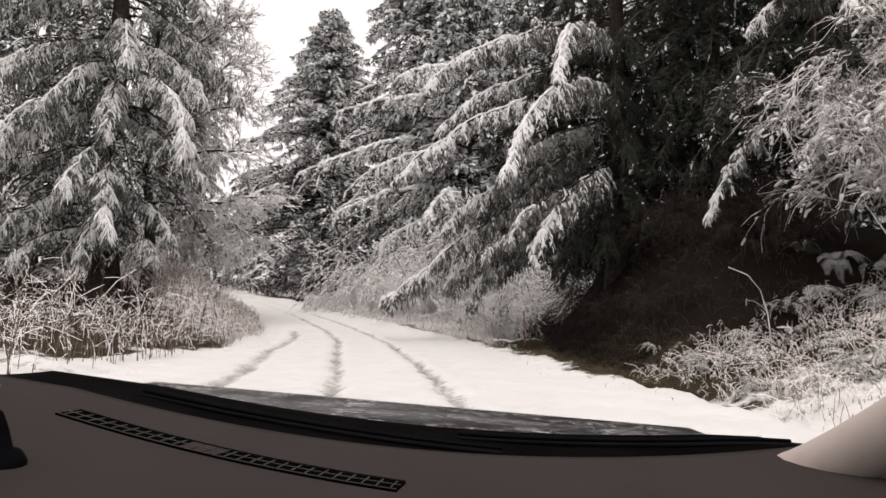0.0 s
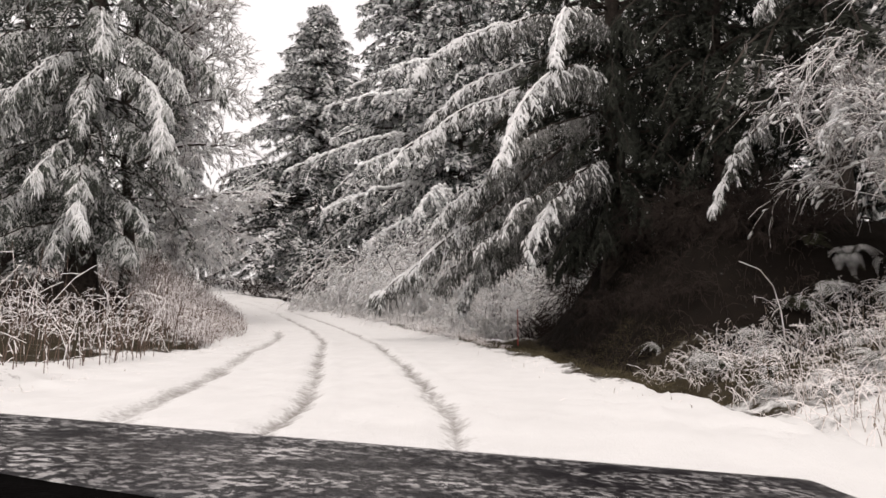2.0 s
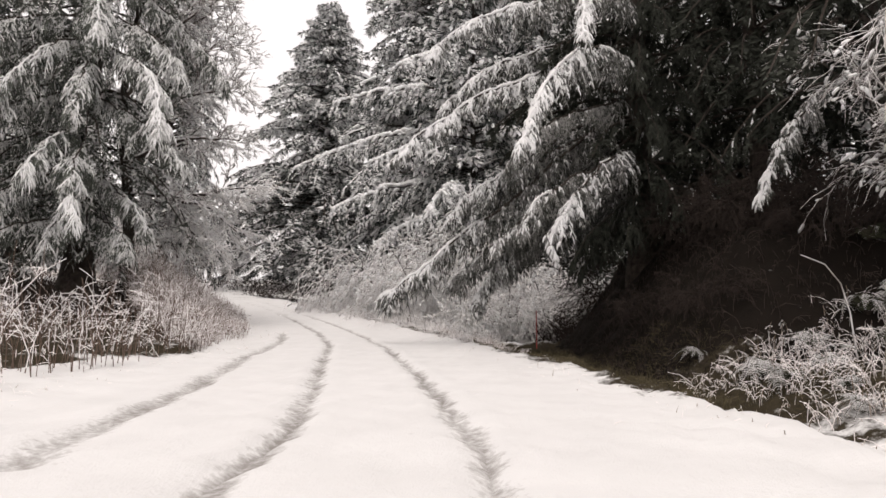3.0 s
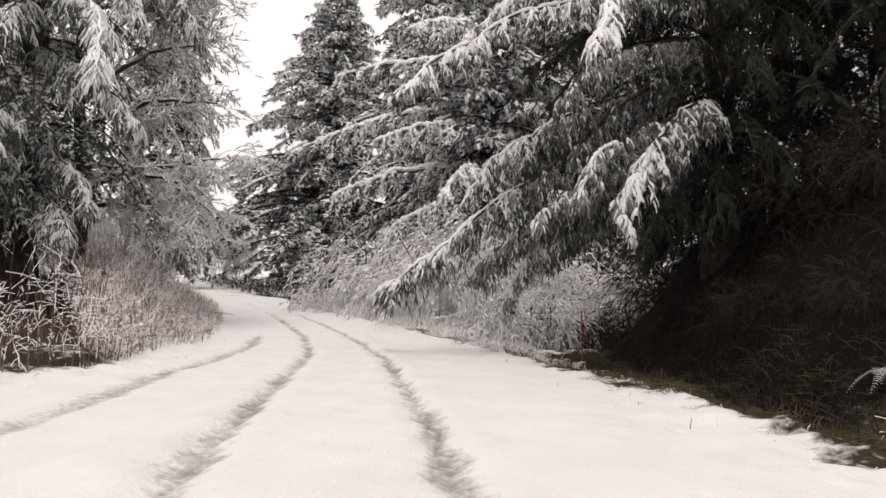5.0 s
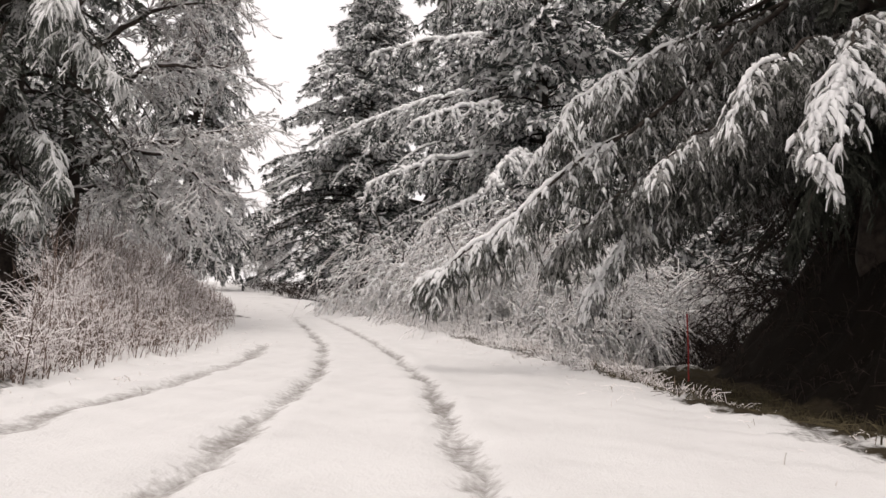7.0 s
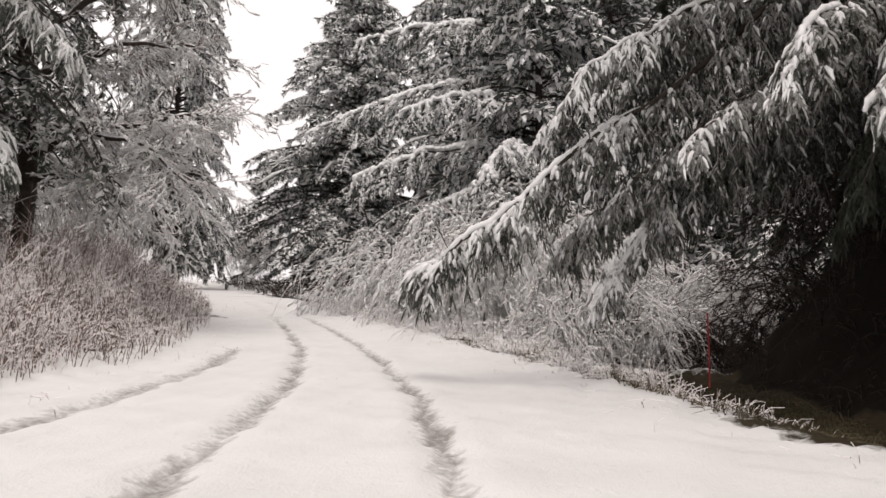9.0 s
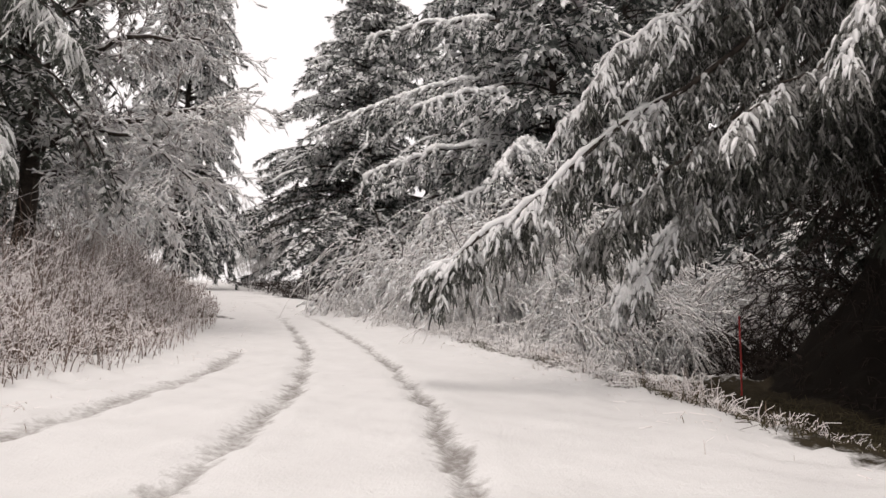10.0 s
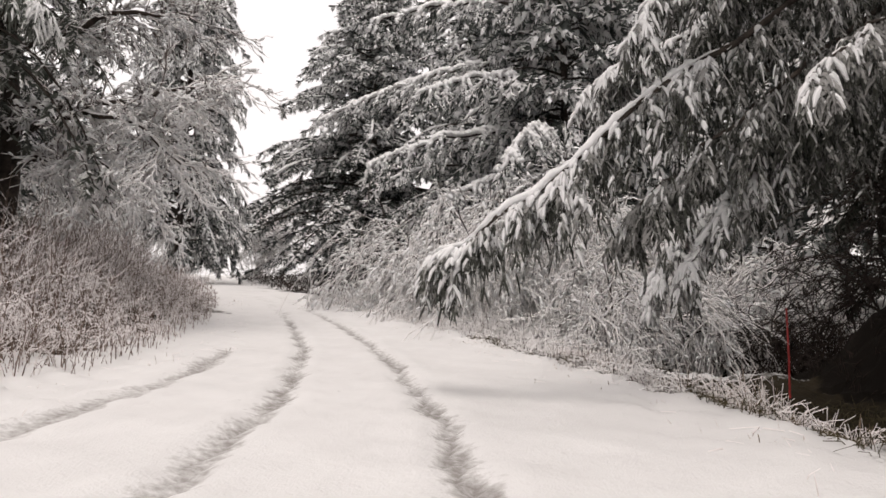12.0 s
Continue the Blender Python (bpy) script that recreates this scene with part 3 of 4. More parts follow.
def build_ground():
    xs = np.concatenate([-np.geomspace(400, 14, 26), np.arange(-13.5, -8, 0.3), np.arange(-8, 4.6, 0.11), np.arange(4.7, 12, 0.3), np.geomspace(12.5, 400, 26)])
    ys = np.concatenate([-np.geomspace(300, 6, 14), np.arange(-5, 4, 0.5), np.arange(4, 30, 0.13), np.arange(30, 52, 0.3), np.geomspace(52.5, 600, 40)])
    gx, gy = np.meshgrid(xs, ys)
    z = land(gx, gy)
    slush = np.zeros_like(z)
    wob = 0.05 * lumps(gx, gy, 3.3, 4.0)
    rag = 0.5 + 0.5 * lumps(gx, gy, 1.1, 7.0)
    for line, wide, deep, dirt in ((LEFT_TRACK, 0.105, 0.07, 0.92), (RIGHT_TRACK, 0.10, 0.07, 0.94), (OLD_TRACK, 0.15, 0.045, 0.8)):
        d = track_gap(gx, gy, line) + wob
        inside = (gy > line[0, 1]) & (gy < line[-1, 1])
        groove = np.exp(-(d / wide) ** 2) * inside
        rim = np.exp(-((np.abs(d) - 0.27) / 0.1) ** 2) * inside
        z = z - deep * groove + 0.025 * rim * (0.5 + 0.5 * rag)
        slush = np.maximum(slush, dirt * np.exp(-(np.abs(d) / (wide * 1.2)) ** 4) * inside * (0.65 + 0.35 * np.clip(rag, 0, 1)))
    dr = gx - smooth_interp(gy, ROAD_Y, ROAD_R)
    near = 1 - step(26.5, 29.0, gy)
    earth_shade = step(0.0, 0.8, gx - 3.7 + 0.25 * lumps(gx, gy, 1.3)) * step(12.0, 14.5, gy) * near
    turf_shade = step(0.5, 1.6, dr + 0.5 * lumps(gx, gy, 1.7)) * (1 - step(4.3, 5.0, gx)) * step(10.0, 13.0, gy) * (1 - step(24, 26, gy)) * 0.9
    turf_shade = np.maximum(turf_shade, 0.78 * step(-0.6, 0.7, dr + 0.35 * lumps(gx, gy, 1.3, 3.0)) * step(6.5, 9.5, gy) * (1 - step(17, 20, gy)))
    dl = smooth_interp(gy, ROAD_Y, ROAD_L) - gx
    turf_shade = np.maximum(turf_shade, 0.8 * step(0.2, 1.9, dl + 0.9 * lumps(gx, gy, 0.35) + 0.4 * lumps(gx, gy, 0.9)) * step(7, 11, gy + 1.0 * lumps(gx, gy, 0.3, 2.0)) * (1 - step(38, 44, gy)))
    turf_shade = np.maximum(turf_shade, 0.52 * step(3.6, 4.6, gx + 0.4 * lumps(gx, gy, 1.9)) * step(4.5, 7.5, gy) * (1 - step(12.5, 13.5, gy)))
    earth_shade = np.maximum(earth_shade, 0.8 * step(4.9, 6.0, gx + 0.4 * lumps(gx, gy, 0.9)) * step(8.5, 10.5, gy) * near)
    # ground darkened under the shrubs to paint the shaded gaps between their twigs
    turf_shade = np.maximum(turf_shade, 0.85 * step(0.9, 2.0, dr + 0.5 * lumps(gx, gy, 0.9)) * (1 - step(9, 11, dr)) * step(25, 27, gy) * (1 - step(44, 47, gy)))
    # shade at the foot of the far firs, laid in with the soil colour
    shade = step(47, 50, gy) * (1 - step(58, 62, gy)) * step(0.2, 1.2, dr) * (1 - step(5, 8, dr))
    earth_shade = np.maximum(earth_shade, shade)
    n, m = gx.shape
    i = np.arange((n - 1) * m).reshape(n - 1, m)[:, :-1].ravel()
    me = mesh_from("ground", np.stack([gx, gy, z], -1).reshape(-1, 3), np.stack([i, i + 1, i + m + 1, i + m], 1), MAT_GROUND, True)
    for name, v in (("slush", slush), ("earth_shade", earth_shade), ("turf_shade", turf_shade)):
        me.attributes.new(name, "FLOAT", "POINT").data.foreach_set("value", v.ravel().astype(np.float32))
    tagged(new("ground", me), "snow-covered forest road with dark slushy wheel tracks and verges", "ground", kind="structure")


build_ground()


def on_land(x, y, dz=0.0):
    return (x, y, float(land(x, y)) + dz)


# ---- the conifers beside the road ----
NEAR = dict(gap=0.15, reach=0.95, per=8, blade=0.10, twigs=13, twig=0.25, drop=0.8, ridge=2.5)
conifer("spruce", "large dark spruce with snow-laden drooping limbs reaching over the road", on_land(6.6, 22.0, -0.2), 27, 5.4, 0.42, 2.4, 0.19,
        drapes=((9.6, (1.9, 19.0, 7.9), (-1.45, 16.6, 4.9), 0.8, 0.35, 0.75, 0.85, 0.036), (9.6, (3.3, 16.0, 7.6), (1.45, 13.2, 4.3), 0.75, 0.5, 0.8, 0.9, 0.034),
                (11.4, (4.0, 16.6, 9.8), (2.8, 13.2, 6.7), 0.6, 0.6, 0.5, 0.8, 0.034),
                (6.8, (4.1, 18.2, 5.0), (2.6, 16.4, 2.7), 0.8, 0.72, 1.0, 0.9, 0.038), (7.9, (2.3, 20.4, 5.8), (0.25, 19.4, 4.1), 0.5, 0.45, 0.7, 0.9, 0.032), (7.2, (2.0, 22.2, 5.6), (0.05, 22.3, 4.3), 0.7, 0.4, 0.8, 0.9, 0.034),
                (8.8, (0.6, 19.8, 3.5), (-1.95, 19.7, 1.6), 0.34, 0.42, 0.5, 1.55, 0.036), (5.0, (2.4, 23.0, 3.1), (1.1, 23.0, 1.1), 1.0, 0.4, 0.5, 0.5, 0.046),
                (6.4, (3.2, 19.3, 4.4), (1.3, 18.0, 2.9), 0.18, 0.7, 0.5, 0.6, 0.028), (5.6, (3.4, 20.6, 4.2), (1.2, 20.6, 2.7), 0.10, 0.8, 0.8, 1.3, 0.026),
                (5.4, (3.8, 21.6, 4.0), (2.0, 21.6, 2.6), 0.06, 0.9, 0.8, 1.2, 0.024), (8.6, (3.4, 19.4, 7.0), (1.7, 17.6, 5.2), 0.06, 0.6, 0.8, 1.0, 0.030), (7.6, (3.0, 21.0, 6.0), (1.2, 20.6, 4.6), 0.10, 0.6, 0.8, 1.1, 0.028),
                (12.6, (2.2, 19.4, 10.6), (-0.6, 17.2, 8.0), 0.7, 0.4, 0.8, 0.9, 0.036), (11.0, (2.4, 20.4, 9.4), (-0.2, 19.6, 7.4), 0.6, 0.4, 0.8, 0.9, 0.034),
                (5.4, (5.8, 20.2, 4.6), (5.2, 18.9, 3.2), 0.02, 0.9, 1.0, 1.4, 0.022), (6.4, (6.5, 20.0, 5.6), (6.5, 18.6, 4.2), 0.02, 0.9, 1.0, 1.5, 0.022),
                (8.6, (6.2, 19.8, 7.6), (5.9, 18.2, 6.0), 0.02, 0.9, 1.1, 1.5, 0.022), (10.4, (5.9, 19.6, 9.4), (5.4, 18.0, 7.6), 0.03, 0.9, 1.1, 1.5, 0.022),
                (5.0, (4.8, 20.2, 4.0), (3.7, 19.0, 2.6), 0.02, 0.9, 1.0, 1.4, 0.022), (9.4, (7.1, 20.0, 8.4), (7.4, 18.8, 6.8), 0.02, 0.9, 1.1, 1.5, 0.022),
                (12.0, (6.4, 19.8, 11.0), (6.2, 18.0, 9.2), 0.03, 0.9, 1.1, 1.5, 0.022), (4.6, (5.2, 21.0, 3.6), (4.2, 20.4, 2.4), 0.02, 0.9, 0.9, 1.2, 0.022),
                (6.6, (3.4, 18.4, 4.8), (2.0, 17.3, 3.3), 0.3, 0.7, 0.7, 0.6, 0.030), (6.2, (2.4, 20.6, 3.4), (0.9, 20.4, 1.3), 0.55, 0.6, 0.6, 1.1, 0.036),
                (7.4, (2.2, 20.2, 3.9), (0.1, 20.1, 2.0), 0.16, 0.5, 0.6, 1.4, 0.028)),
        hang=0.75, sag=0.5, gap=0.3, reach=1.2, per=24, blade=0.3, cover=0.05, fat=0.037, seed=11, fine=NEAR, fine_to=3, snow_low=0.6)
SMALL = dict(NEAR, reach=0.9, twig=0.25, ridge=1.2)
conifer("spruce", "dark drooping spruce on the bank, snow on its outer tips", on_land(10.5, 15.5, -0.2), 26, 6.0, 0.4, 3.2, 0.16,
        drapes=((7.6, (8.0, 14.5, 5.6), (6.7, 14.0, 3.5), 0.85, 0.82, 0.4, 0.4, 0.032), (8.8, (8.9, 12.6, 6.0), (7.7, 11.3, 4.3), 1.0, 0.6, 0.5, 0.6, 0.032),
                (10.4, (8.6, 13.2, 9.0), (7.2, 12.6, 7.8), 0.4, 0.6, 0.7, 0.7, 0.026), (10.6, (9.4, 12.4, 9.0), (8.4, 10.9, 7.4), 0.5, 0.6, 0.7, 0.7, 0.026)),
        hang=0.8, sag=0.5, gap=0.22, reach=1.3, per=26, blade=0.26, cover=0.07, fat=0.026, seed=12, fine=SMALL, fine_to=5)
conifer("spruce", "dark spruce with bare lower trunk in deep shade", on_land(9.4, 19.6, -0.2), 24, 4.6, 0.3, 3.0, 0.17,
        hang=0.8, sag=0.45, gap=0.22, reach=1.3, per=26, blade=0.28, cover=0.06, fat=0.034, seed=14)
conifer("spruce", "tall dark spruce deeper in the wood", on_land(10.6, 26.8, -0.2), 30, 5.8, 0.38, 3.0, 0.2,
        hang=0.8, sag=0.45, gap=0.24, reach=1.3, per=24, blade=0.3, cover=0.12, fat=0.045, seed=13)

conifer("spruce", "tall weeping spruce with long snow-dusted drooping limbs", on_land(-14.9, 25.8, -0.2), 30, 4.3, 0.6, 3.0, 0.2,
        drapes=((8.4, (-12.7, 21.6, 5.6), (-11.5, 19.9, 3.7), 0.8, 0.55, 0.5, 0.8, 0.034), (12.4, (-14.9, 22.4, 10.4), (-15.7, 21.6, 7.8), 0.65, 0.4, 0.8, 1.0, 0.034),
                (12.2, (-11.0, 22.6, 9.8), (-9.2, 20.2, 6.8), 0.6, 0.45, 0.8, 1.0, 0.034), (15.6, (-11.6, 25.8, 13.4), (-9.2, 25.6, 10.6), 0.25, 0.4, 0.9, 1.5, 0.034),
                (10.0, (-11.6, 23.6, 8.2), (-9.5, 23.2, 6.2), 0.3, 0.5, 0.8, 1.3, 0.032), (7.0, (-12.2, 24.0, 5.4), (-10.8, 23.0, 4.0), 0.5, 0.5, 0.6, 0.9, 0.030),
                (10.4, (-17.2, 22.6, 8.0), (-18.6, 20.6, 5.8), 0.35, 0.5, 0.9, 1.4, 0.032), (13.4, (-16.6, 22.6, 11.6), (-17.6, 20.8, 9.2), 0.4, 0.5, 0.9, 1.4, 0.032),
                (7.0, (-16.0, 22.4, 5.2), (-16.6, 20.6, 3.6), 0.1, 0.5, 0.9, 1.2, 0.030), (17.0, (-14.0, 22.6, 15.4), (-13.2, 20.8, 13.0), 0.4, 0.5, 0.9, 1.4, 0.034),
                (17.4, (-16.8, 23.2, 15.4), (-17.6, 21.6, 13.0), 0.4, 0.5, 0.9, 1.4, 0.034), (18.4, (-12.4, 24.8, 16.6), (-10.6, 24.4, 14.2), 0.3, 0.5, 0.9, 1.4, 0.034),
                (9.0, (-14.2, 22.8, 7.4), (-13.8, 20.6, 5.6), 0.4, 0.5, 0.9, 1.3, 0.030), (14.4, (-13.0, 22.8, 12.6), (-11.8, 20.8, 10.2), 0.4, 0.5, 0.9, 1.4, 0.032),
                (11.4, (-13.2, 22.6, 9.8), (-12.4, 20.8, 7.8), 0.3, 0.5, 0.9, 1.4, 0.030), (6.2, (-13.8, 23.0, 4.8), (-13.4, 21.2, 3.2), 0.2, 0.5, 0.9, 1.2, 0.030),
                (6.0, (-17.8, 23.0, 4.6), (-19.6, 21.4, 3.2), 0.1, 0.5, 0.9, 1.3, 0.030), (8.6, (-18.4, 23.4, 7.0), (-20.6, 21.8, 5.4), 0.35, 0.5, 0.9, 1.4, 0.030),
                (12.6, (-18.2, 23.4, 11.0), (-20.2, 21.8, 9.0), 0.35, 0.5, 0.9, 1.4, 0.032), (5.0, (-15.2, 22.0, 3.9), (-15.2, 20.2, 2.7), 0.05, 0.5, 1.0, 1.2, 0.026),
                (15.4, (-18.2, 23.4, 13.8), (-20.0, 21.8, 11.6), 0.35, 0.5, 0.9, 1.4, 0.032), (5.2, (-12.4, 23.8, 4.2), (-11.2, 22.6, 3.2), 0.2, 0.5, 0.8, 1.1, 0.026),
                (8.0, (-13.0, 22.2, 6.6), (-12.2, 20.6, 5.2), 0.25, 0.5, 0.9, 1.3, 0.028), (11.0, (-15.8, 22.0, 9.2), (-16.0, 20.0, 7.0), 0.4, 0.5, 0.9, 1.3, 0.030),
                (13.6, (-11.6, 24.2, 11.8), (-9.8, 23.4, 9.6), 0.25, 0.5, 0.9, 1.5, 0.030), (20.0, (-14.4, 23.0, 18.0), (-14.0, 21.4, 15.6), 0.35, 0.5, 0.9, 1.4, 0.032)),
        wild=dict(blade=0.085, dense=0.6, more=0.75, twig=0.3), drape_needle=MAT_WEEP,
        hang=0.95, sag=0.75, gap=0.27, reach=1.6, per=19, blade=0.3, cover=0.03, fat=0.045, seed=21, power=0.55, snow_low=0.3, needle=MAT_WEEP)

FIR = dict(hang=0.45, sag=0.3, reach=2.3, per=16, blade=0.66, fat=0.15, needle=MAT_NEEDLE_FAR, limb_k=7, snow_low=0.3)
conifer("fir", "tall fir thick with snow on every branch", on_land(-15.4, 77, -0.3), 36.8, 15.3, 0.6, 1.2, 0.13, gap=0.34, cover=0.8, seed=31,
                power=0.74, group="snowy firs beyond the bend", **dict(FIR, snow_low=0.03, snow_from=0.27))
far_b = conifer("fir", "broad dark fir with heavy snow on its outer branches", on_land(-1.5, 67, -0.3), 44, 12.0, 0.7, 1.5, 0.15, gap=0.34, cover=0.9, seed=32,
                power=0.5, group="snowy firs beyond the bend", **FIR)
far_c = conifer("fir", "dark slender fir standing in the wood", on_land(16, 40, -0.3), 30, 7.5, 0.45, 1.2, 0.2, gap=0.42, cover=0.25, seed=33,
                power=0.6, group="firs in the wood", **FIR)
# copies far out to the sides are unseen, added to close and shade the wood
for ob, x, y, turn, size in ((far_b, 9.0, 60, 130, 0.95), (far_c, 19, 28, 20, 0.9), (far_c, -29, 42, 300, 1.0), (far_c, -27, 20, 150, 0.9), (far_c, 19, 19, 210, 0.9), (far_c, 6.5, 50, 160, 0.9), (far_c, 13.5, 49, 330, 0.95)):
    c = copy_thing(ob, pose(*on_land(x, y, -0.3), 0, 0, turn))
    c.scale = (size, size, size)
c = copy_thing(far_b, pose(*on_land(-27.6, 61, -0.3), 0, 0, 70))
c.scale = (0.46, 0.46, 0.9)
tagged(c, "tall slender fir beside the road, snow on its branch ends")

MIDDLE = dict(gap=0.34, reach=1.9, per=7, blade=0.26, twigs=9, twig=0.55, drop=0.45, ridge=1.5)
conifer("fir", "fir with long snow-heavy limbs behind the shrubs", on_land(1.6, 44.5, -0.3), 30, 6.2, 0.3, 2.0, 0.2,
        limbs=((14.5, (-11.0, 45.0, 11.6), 1.6, 0.8, 1.0, 0.35), (10.5, (-7.4, 40.0, 7.7), 1.5, 0.8, 1.0, 0.35), (9.4, (-1.1, 34.8, 6.7), 2.4, 0.9, 1.0, 0.4),
               (17.0, (-7.6, 41.0, 15.0), 1.5, 0.7, 1.0, 0.35), (12.5, (-4.6, 37.5, 10.2), 1.6, 0.7, 1.0, 0.4), (19.0, (-3.0, 36.5, 15.8), 1.5, 0.7, 1.0, 0.35),
               (8.2, (-4.4, 38.6, 5.4), 1.5, 0.7, 1.0, 0.35)),
        gap=0.34, cover=0.75, seed=34, power=0.7, fine=MIDDLE, fine_to=0, **dict(FIR, fat=0.085))


def far_wood():
    """Conifers too far off to tell apart, closing the view between the near trees."""
    global rng
    rng = np.random.default_rng(81)
    leaf, snow = Soup(), Soup()
    spots = [(rng.uniform(-75, 45), rng.uniform(96, 150)) for i in range(46)] + [(rng.uniform(22, 45), rng.uniform(-5, 95)) for i in range(24)]
    spots += [(rng.uniform(-75, -38), rng.uniform(10, 95)) for i in range(22)] + [(rng.uniform(-20, 8), rng.uniform(84, 92)) for i in range(9)]
    for x, y in spots:
        if np.interp(y, ROAD_Y, ROAD_L) - 6 < x < np.interp(y, ROAD_Y, ROAD_R) + (24 if y > 90 else 4):
            continue
        h, r = rng.uniform(20, 32), rng.uniform(4.5, 6.5)
        base = np.array(on_land(x, y))
        m = 130
        f = rng.random(m) ** 0.8
        az = rng.uniform(0, 2 * np.pi, m)
        ln = r * (1 - f) ** 0.8 + 0.3
        out = np.stack([np.cos(az), np.sin(az), np.zeros(m)], 1)
        p0 = base + UP * (0.5 + f * (h - 0.5))[:, None]
        q = np.linspace(0, 1, 4)[None, :, None]
        c = p0[:, None] + out[:, None] * ln[:, None, None] * q - UP * 0.35 * ln[:, None, None] * q ** 1.5
        leaf.add(*blades(c, np.full(m, 1.05), 10, 0.9, 0.4, 0.25))
        snow.add(*flakes(c, 0.8, 3), True)
    thing = new("far_wood")
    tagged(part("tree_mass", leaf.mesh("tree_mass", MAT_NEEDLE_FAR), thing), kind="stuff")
    tagged(part("snow_cover", snow.mesh("snow_cover", MAT_SNOW), thing), kind="stuff")
    tagged(thing, "far conifer wood dusted with snow", "woodland", kind="stuff")


far_wood()

# ---- leafless trees and shrubs, rimed white ----
def alder():
    global rng
    rng = np.random.default_rng(41)
    s, t = Soup(), Soup()
    TWIGS.clear()
    thing = new("alder")
    base = np.array(on_land(-13.9, 27.2, -0.3))
    trunk = np.stack([base + np.array((0.3 * np.sin(h * 0.5), 0, h)) for h in np.linspace(0, 15, 10)])
    t.add(*tubes(trunk[None], np.linspace(0.28, 0.1, 10)[None], 9))
    part("trunk", t.mesh("trunk", MAT_BARK, True), thing, "dark wet trunk")
    for h, tip, lift in ((4.4, (5.4, -0.6, 1.0), 0.5), (5.2, (4.9, -0.4, -1.6), 1.3), (6.6, (4.7, 0.6, 1.2), 1.0), (8.0, (4.2, 1.0, 2.2), 0.9),
                         (9.5, (3.8, 1, 3.0), 0.8), (3.8, (4.0, -0.4, -0.8), 0.8), (11, (3.5, 1.0, 3.6), 0.5), (8.5, (-3, 2, 2), 0.8), (10.5, (3.8, 1.5, 4.0), 0.8)):
        p0 = base + np.array((0.3 * np.sin(h * 0.5), 0, h))
        p2 = p0 + np.array(tip)
        c = bezier(p0, (p0 + p2) / 2 + UP * lift, p2, 10)
        c[1:-1] += rng.normal(size=(8, 3)) * 0.08
        part("limb", mesh_from("limb", *tubes(c[None], np.linspace(0.13, 0.035, 10)[None], 6), MAT_LIMB, True), thing)
        for i in range(34):
            q, d = along(c, np.array([rng.uniform(0.15, 1)]))
            nd = unit(d[0] + unit(rng.normal(size=3)) * np.array((0.9, 0.9, 0.7)))
            fork(s, q[0], nd, rng.uniform(0.6, 1.5), 0.026, 2, 0.5, 4, 4, 0.08, 0.8)
    tagged(part("twig_mass", s.mesh("twig_mass", MAT_TWIG), thing, "fine rimed twigs"), kind="stuff")
    lump = Soup()
    lump.add(*blobs(np.stack(TWIGS), 0.026, 2, 0.0, 1.0, 2.6))
    tagged(part("tuft_mass", lump.mesh("tuft_mass", MAT_SNOW, True), thing, "small lumps of snow caught in the twigs"), kind="stuff")
    tagged(thing, "leafless alder with a long low limb, twigs white with rime", "tree")


alder()

bush = shrub("shrub", "dense leafless shrub arching over, white with snow", on_land(-2.9, 38.0), 8.6, 5.2, 28, MAT_TWIG, 3, 5, 0.034, 0.66, 51, wood=MAT_DARKTWIG, group="snowy roadside shrubs", tufts=1.0)
bush_b = shrub("shrub", "tangled leafless shrub covered with snow", on_land(1.6, 29.0), 4.0, 3.0, 18, MAT_TWIG, 3, 5, 0.032, 0.6, 52, wood=MAT_DARKTWIG, group="snowy roadside shrubs", tufts=0.7, lump=(0.95, 2))
for ob, x, y, turn, size in ((bush, 1.0, 37.0, 80, 1.15), (bush, -0.6, 34.2, 250, 0.85), (bush_b, 2.6, 29.6, 40, 1.0),
                             (bush_b, -0.4, 31.5, 130, 0.8), (bush_b, 5.6, 32.5, 200, 1.3), (bush_b, -3.4, 34.6, 260, 0.7), (bush_b, 3.2, 33.0, 310, 1.2)):
    c = copy_thing(ob, pose(*on_land(x, y, -0.05), 0, 0, turn))
    c.scale = (size, size, size)

frosted = shrub("frosted_tree", "tall leafless bush, every twig thick with rime", on_land(10.7, 10.2), 8.8, 3.9, 40, MAT_TWIG, 3, 6, 0.019, 0.3, 55, "tree", "frosted trees", tufts=0.22, short=0.46, lump=(1.5, 2))
frosted_far = shrub("frosted_tree", "frosted leafless tree beside the bend", on_land(-36.5, 80, -0.1), 12, 5.0, 20, MAT_TWIG, 3, 5, 0.034, 0.25, 56, "tree", "frosted trees", tufts=0.3, short=0.48)
for x, y, turn, size in ((-34, 93, 200, 1.3), (-27.4, 79, 100, 0.9), (-21, 41, 60, 0.75)):
    c = copy_thing(frosted_far, pose(*on_land(x, y, -0.1), 0, 0, turn))
    c.scale = (size, size, size)

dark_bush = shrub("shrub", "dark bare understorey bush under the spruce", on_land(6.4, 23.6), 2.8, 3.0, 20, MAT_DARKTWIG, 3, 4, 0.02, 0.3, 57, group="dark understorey")
